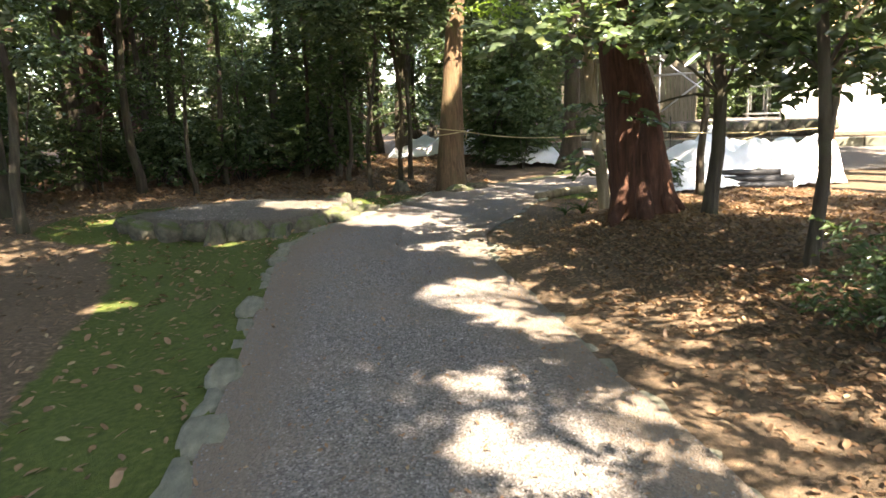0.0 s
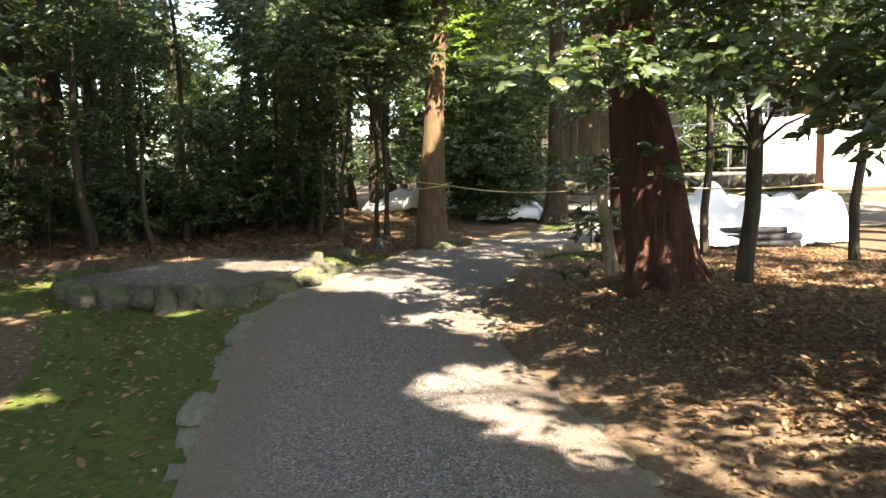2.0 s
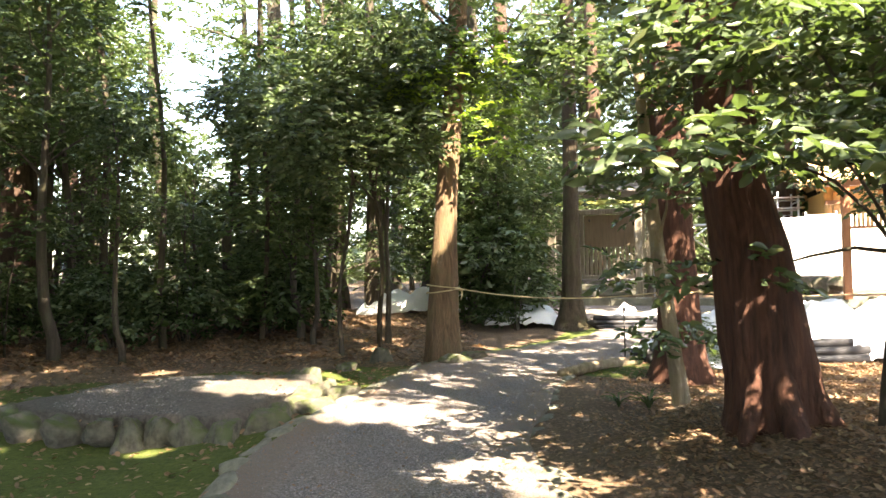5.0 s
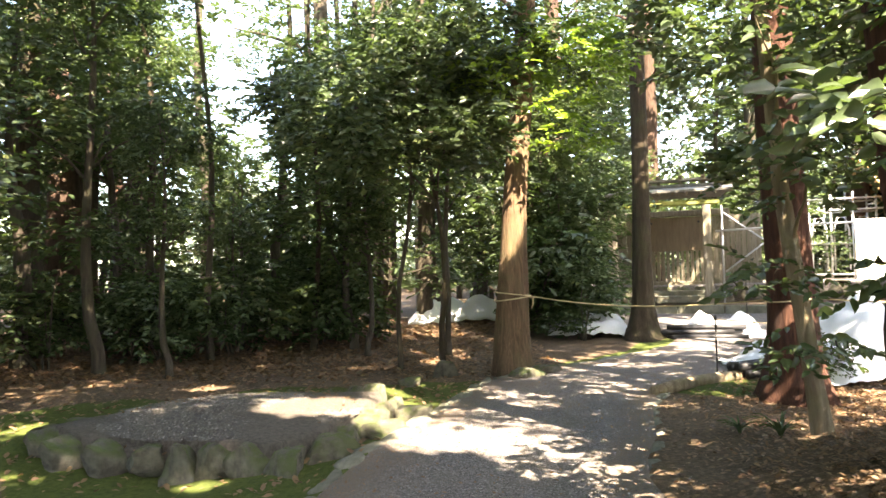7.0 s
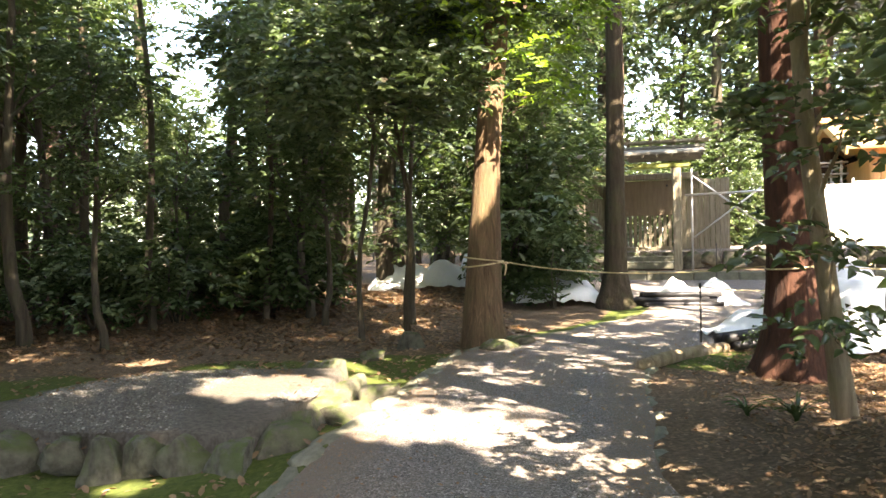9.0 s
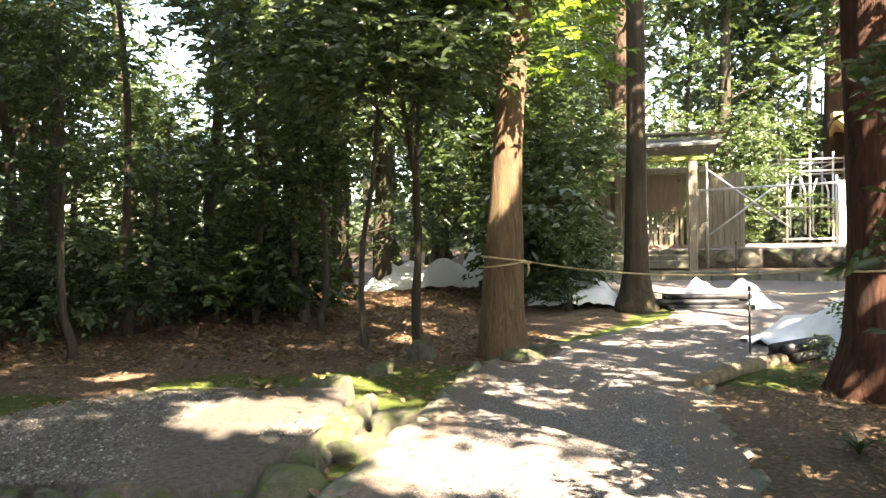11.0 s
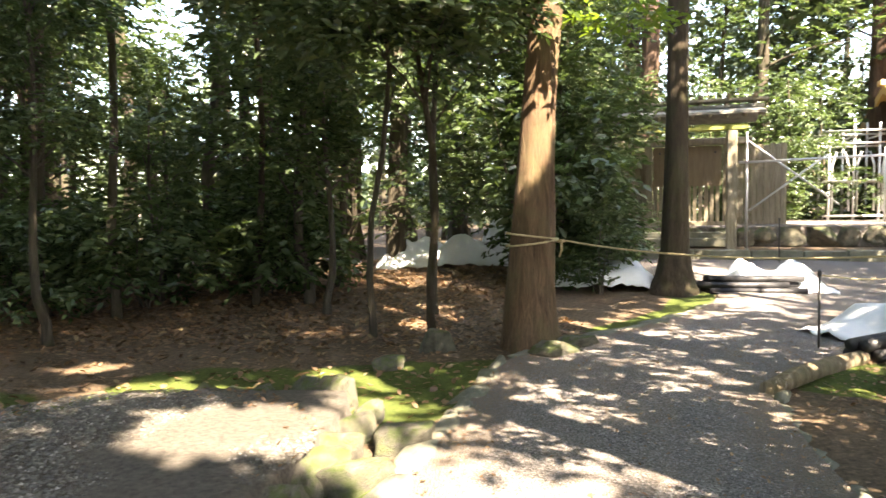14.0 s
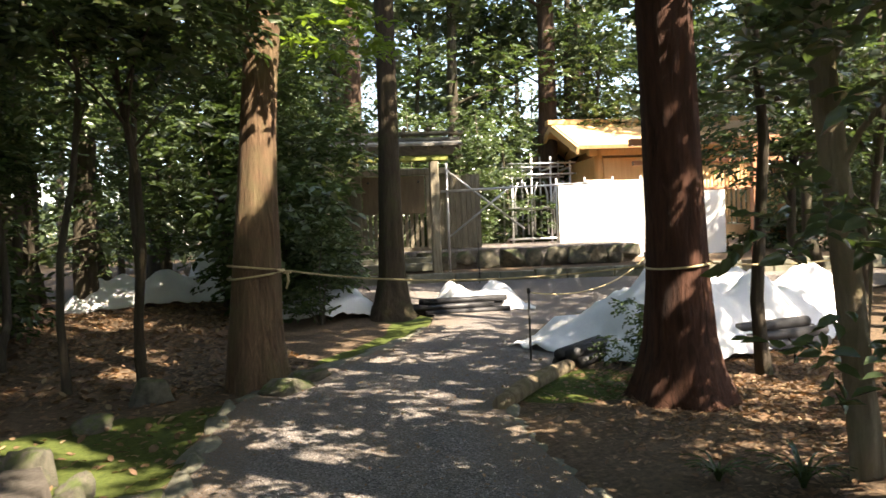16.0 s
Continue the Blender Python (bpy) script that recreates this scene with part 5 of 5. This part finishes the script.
def mound():
    rng = random.Random(12)
    cx = sum(p[0] for p in MOUND) / len(MOUND)
    cy = sum(p[1] for p in MOUND) / len(MOUND)
    bm = bmesh.new()
    ringv = []
    dense = []
    for k in range(len(MOUND)):
        a, b = MOUND[k], MOUND[(k + 1) % len(MOUND)]
        dense += [(a[0] + (b[0] - a[0]) * s / 4, a[1] + (b[1] - a[1]) * s / 4) for s in range(4)]
    for q in (1.0, 0.94, 0.8, 0.6, 0.4, 0.2):
        ringv.append([bm.verts.new((cx + (x - cx) * q, cy + (y - cy) * q, (-0.25 if q == 1.0 else 0.12 + 0.07 * (1 - q)) + 0.012 * noise.noise((x * q * 2, y * q * 2, 0)))) for x, y in dense])
    n = len(dense)
    for a, b in zip(ringv, ringv[1:]):
        for j in range(n):
            bm.faces.new((a[j], a[(j + 1) % n], b[(j + 1) % n], b[j]))
    bm.faces.new(ringv[-1])
    bmesh.ops.recalc_face_normals(bm, faces=bm.faces)
    ob = part("gravel_mound", bm, BED, smooth=True)
    tagged(ob, "low raised bed of dark gravel edged with mossy boulders", "gravel bed", kind="structure")
    # boulders along the front and the side next to the path, smaller ones behind
    total = 0.0
    for k in range(len(MOUND)):
        a, b = Vector((*MOUND[k], 0)), Vector((*MOUND[(k + 1) % len(MOUND)], 0))
        big = k <= 9
        length = (b - a).length
        d = (b - a) / length
        rz = math.degrees(math.atan2(d.y, d.x))
        while total < length:
            w = rng.uniform(0.26, 0.5) if big else rng.uniform(0.16, 0.34)
            p = a + d * (total + w / 2)
            h = rng.uniform(0.27, 0.38) if big else rng.uniform(0.16, 0.22)
            zc = -0.035 if big else 0.04
            o = stone(rng.choice(BLOCKS), ob, (p.x, p.y, zc), rz + rng.uniform(-12, 12), (w * 1.28, rng.uniform(0.3, 0.42) if big else 0.24, h * 1.2))
            total += w
            if not big and rng.random() < 0.4:
                total += rng.uniform(0.1, 0.3)
        total -= length


mound()


# ---- path edging ----
def edging():
    rng = random.Random(14)
    for name, fx, y0, y1, out in (("left", left_edge, 0.5, 15.4, -1), ("right", right_edge, 0.5, 11.0, 1)):
        e = thing("stone_edging", "row of flat pale stones edging the gravel path", "edging", (0, 0, 0), kind="structure")
        y = y0
        while y < y1:
            w = rng.uniform(0.32, 0.58)
            dx = float(fx(y + 0.25) - fx(y - 0.25)) / 0.5
            step = w / math.hypot(1, dx)
            yc = y + step / 2
            x = float(fx(yc)) + out * 0.03
            rz = math.degrees(math.atan2(1, dx))
            right = out > 0
            stone(rng.choice(SLABS), e, (x + rng.uniform(-0.02, 0.02), yc, -0.045 + rng.uniform(-0.01, 0.012) - (0.02 if right else 0)), rz + rng.uniform(-5, 5),
                  (w * 1.25, rng.uniform(0.2, 0.3), rng.uniform(0.22, 0.27)))
            y = y + step
    # single stones in the moss and by the trees
    for x, y, w, d, h, rz in ((-2.3, 3.5, 0.5, 0.2, 0.22, 10), (-1.6, 11.55, 0.34, 0.28, 0.3, 30), (-0.66, 13.05, 0.34, 0.3, 0.4, 0), (0.42, 12.72, 0.5, 0.34, 0.2, 30), (-1.1, 12.4, 0.3, 0.25, 0.2, 60),
                              (0.62, 12.98, 0.5, 0.3, 0.18, 35), (-1.25, 9.9, 0.5, 0.34, 0.2, 50), (-1.0, 10.4, 0.44, 0.34, 0.22, 60), (-1.45, 11.25, 0.3, 0.28, 0.4, 0)):
        o = new("stone", rng.choice(BLOCKS[:4]))
        o.matrix_basis = pose(x, y, g(x, y) + h * 0.12, 0, 0, rz) @ Matrix.Diagonal((w * 1.2, d * 1.2, h * 1.2, 1))
        tagged(o, "rounded grey stone set in the mossy ground", "stone", "loose stones")


edging()


# ---- litter and grit ----
def litter(name, label, rng, count, area, length, mat, keep):
    """Fallen leaves lying on the ground, over area (x0, x1, y0, y1)."""
    x, y = rng.uniform(area[0], area[1], count), rng.uniform(area[2], area[3], count)
    ok = keep(x, y, rng.random(count))
    x, y = x[ok], y[ok]
    c = len(x)
    a = rng.uniform(0, 6.28, c)
    z = np.where(path_inside(x, y), 0.014 + court_rise(y), height(x, y) + ground_noise(x, y) + 0.006)
    p = np.stack([x, y, z], -1)
    d = np.stack([np.cos(a), np.sin(a), rng.normal(0.1, 0.22, c)], -1)
    s = np.stack([-np.sin(a), np.cos(a), rng.normal(0, 0.3, c)], -1)
    ln = length * rng.uniform(0.6, 1.4, (c, 1))
    w = ln * rng.uniform(0.2, 0.3, (c, 1))
    up = np.array([0, 0, 1.0]) * ln
    v = np.stack([p, p + d * ln * 0.32 + s * w + up * 0.07, p + d * ln * 0.7 + s * w * 0.8 + up * 0.1, p + d * ln + up * 0.04, p + d * ln * 0.7 - s * w * 0.8 + up * 0.1, p + d * ln * 0.32 - s * w + up * 0.07], 1).reshape(-1, 3)
    m = np.arange(c)[:, None] * 6
    ob = part_mesh(name, np_mesh(name, v, np.concatenate([m + np.array([0, 3, 2, 1]), m + np.array([0, 5, 4, 3])])), mat)
    return tagged(ob, label, "leaf litter", kind="stuff")


litter("fallen_leaves", "brown fallen leaves strewn over the bank", R(81), 98000, (0.6, 6.0, 1.5, 12.5), 0.038, LITTER, lambda x, y, q: (x - right_edge(y) > 0.1) & (q < (0.12 + 0.88 * sm(x - right_edge(y), 0.2, 1.2)) * (1 - 0.6 * sm(y, 7.0, 8.5) * (1 - sm(x - right_edge(y), 1.1, 2.2)))))
litter("fallen_leaves", "brown fallen leaves under the woodland trees", R(82), 34000, (-12, 1.0, 11.5, 22), 0.07, LITTER, lambda x, y, q: (left_edge(y) - x > 0.2) & (q < 0.1 + 0.9 * sm(y - 0.12 * np.abs(x), 11.9, 14.0)))
litter("fallen_leaves", "scattered dry leaves on the moss and earth", R(83), 5200, (-8, 0, 0.2, 12.5), 0.06, LITTER, lambda x, y, q: left_edge(y) - x > 0.1)
litter("fallen_leaves", "few dry leaves on the gravel path", R(84), 5200, (-2, 3, 1.0, 14), 0.026, LITTER, lambda x, y, q: path_inside(x, y))


def grit(name, label, rng, count, area, size, mat, keep, z):
    """Loose chips of gravel: squat octahedra."""
    x, y = rng.uniform(area[0], area[1], count), rng.uniform(area[2], area[3], count)
    ok = keep(x, y)
    x, y = x[ok], y[ok]
    c = len(x)
    s = size * rng.uniform(0.5, 1.6, (c, 1))
    p = np.stack([x, y, z(x, y)], -1)
    a = rng.uniform(0, 6.28, c)
    d, e = np.stack([np.cos(a), np.sin(a), 0 * a], -1), np.stack([-np.sin(a), np.cos(a), 0 * a], -1)
    t = np.stack([rng.normal(0, 0.25, c), rng.normal(0, 0.25, c), np.full(c, 0.55)], -1)
    v = np.stack([p + d * s, p + e * s * 0.75, p - d * s * 0.9, p - e * s * 0.7, p + t * s], 1).reshape(-1, 3)
    m = np.arange(c)[:, None] * 5
    f = np.concatenate([m + np.array(q) for q in ((0, 1, 4), (1, 2, 4), (2, 3, 4), (3, 0, 4))])
    ob = part_mesh(name, np_mesh(name, v, f), mat)
    return tagged(ob, label, "gravel", kind="stuff")


CHIP = leaf_material("gravel_chip", (0.08, 0.075, 0.072), (0.20, 0.19, 0.18), (0.42, 0.40, 0.38), (0.1, 0.1, 0.1), 0.85)
grit("gravel_chips", "loose grey gravel chips on the path", R(91), 90000, (-2, 3.2, 1.2, 13.5), 0.0085, CHIP, lambda x, y: path_inside(x, y), lambda x, y: 0.008 + 0.4 * ground_noise(x, y))


BED_CHIP = leaf_material("bed_chip", (0.045, 0.04, 0.034), (0.22, 0.20, 0.17), (0.55, 0.51, 0.45), (0.1, 0.1, 0.1), 0.85)


def mound_inside(x, y):
    return ((x + 2.6) / 1.15) ** 2 + ((y - 10.15) / 1.1) ** 2 < 1


grit("gravel_chips", "loose dark gravel chips on the raised bed", R(92), 26000, (-4, -1.3, 8.8, 11.4), 0.011, BED_CHIP, mound_inside, lambda x, y: 0.118 + 0.075 * (1 - np.sqrt(((x + 2.68) / 1.3) ** 2 + ((y - 10.15) / 1.3) ** 2)))
litter("fallen_leaves", "dry leaf scraps on the raised gravel bed", R(85), 2600, (-4, -1.3, 8.5, 11.4), 0.04, LITTER, lambda x, y, q: mound_inside(x, y)).location.z = 0.17


# ---- strap-leaved tufts ----
def tuft(seed, x, y, size):
    """A tuft of dark arching strap leaves."""
    rng = R(seed)
    t = thing("strap_leaf_plant", "small tuft of dark strap leaves in bare earth", "plant", (x, y, g(x, y)), group="tufts")
    for k in range(26):
        a, ln = rng.uniform(0, 6.28), size * rng.uniform(0.6, 1.1)
        d, w = Vector((math.cos(a), math.sin(a), 0)), 0.012
        side = Vector((-d.y, d.x, 0)) * w
        bm = bmesh.new()
        rows = []
        for i in range(5):
            q = i / 4
            c = d * (ln * 0.75 * q ** 1.2) + Vector((0, 0, ln * (1.15 * q - 0.75 * q * q)))
            s = side * (1 - 0.85 * q)
            rows.append([bm.verts.new(c - s), bm.verts.new(c + Vector((0, 0, -0.004))), bm.verts.new(c + s)])
        for u, v in zip(rows, rows[1:]):
            bm.faces.new((u[0], u[1], v[1], v[0]))
            bm.faces.new((u[1], u[2], v[2], v[1]))
        part("blade", bm, LEAF, t)
    return t


tuft(1, 1.78, 8.9, 0.34)
tuft(2, 1.62, 9.25, 0.24)
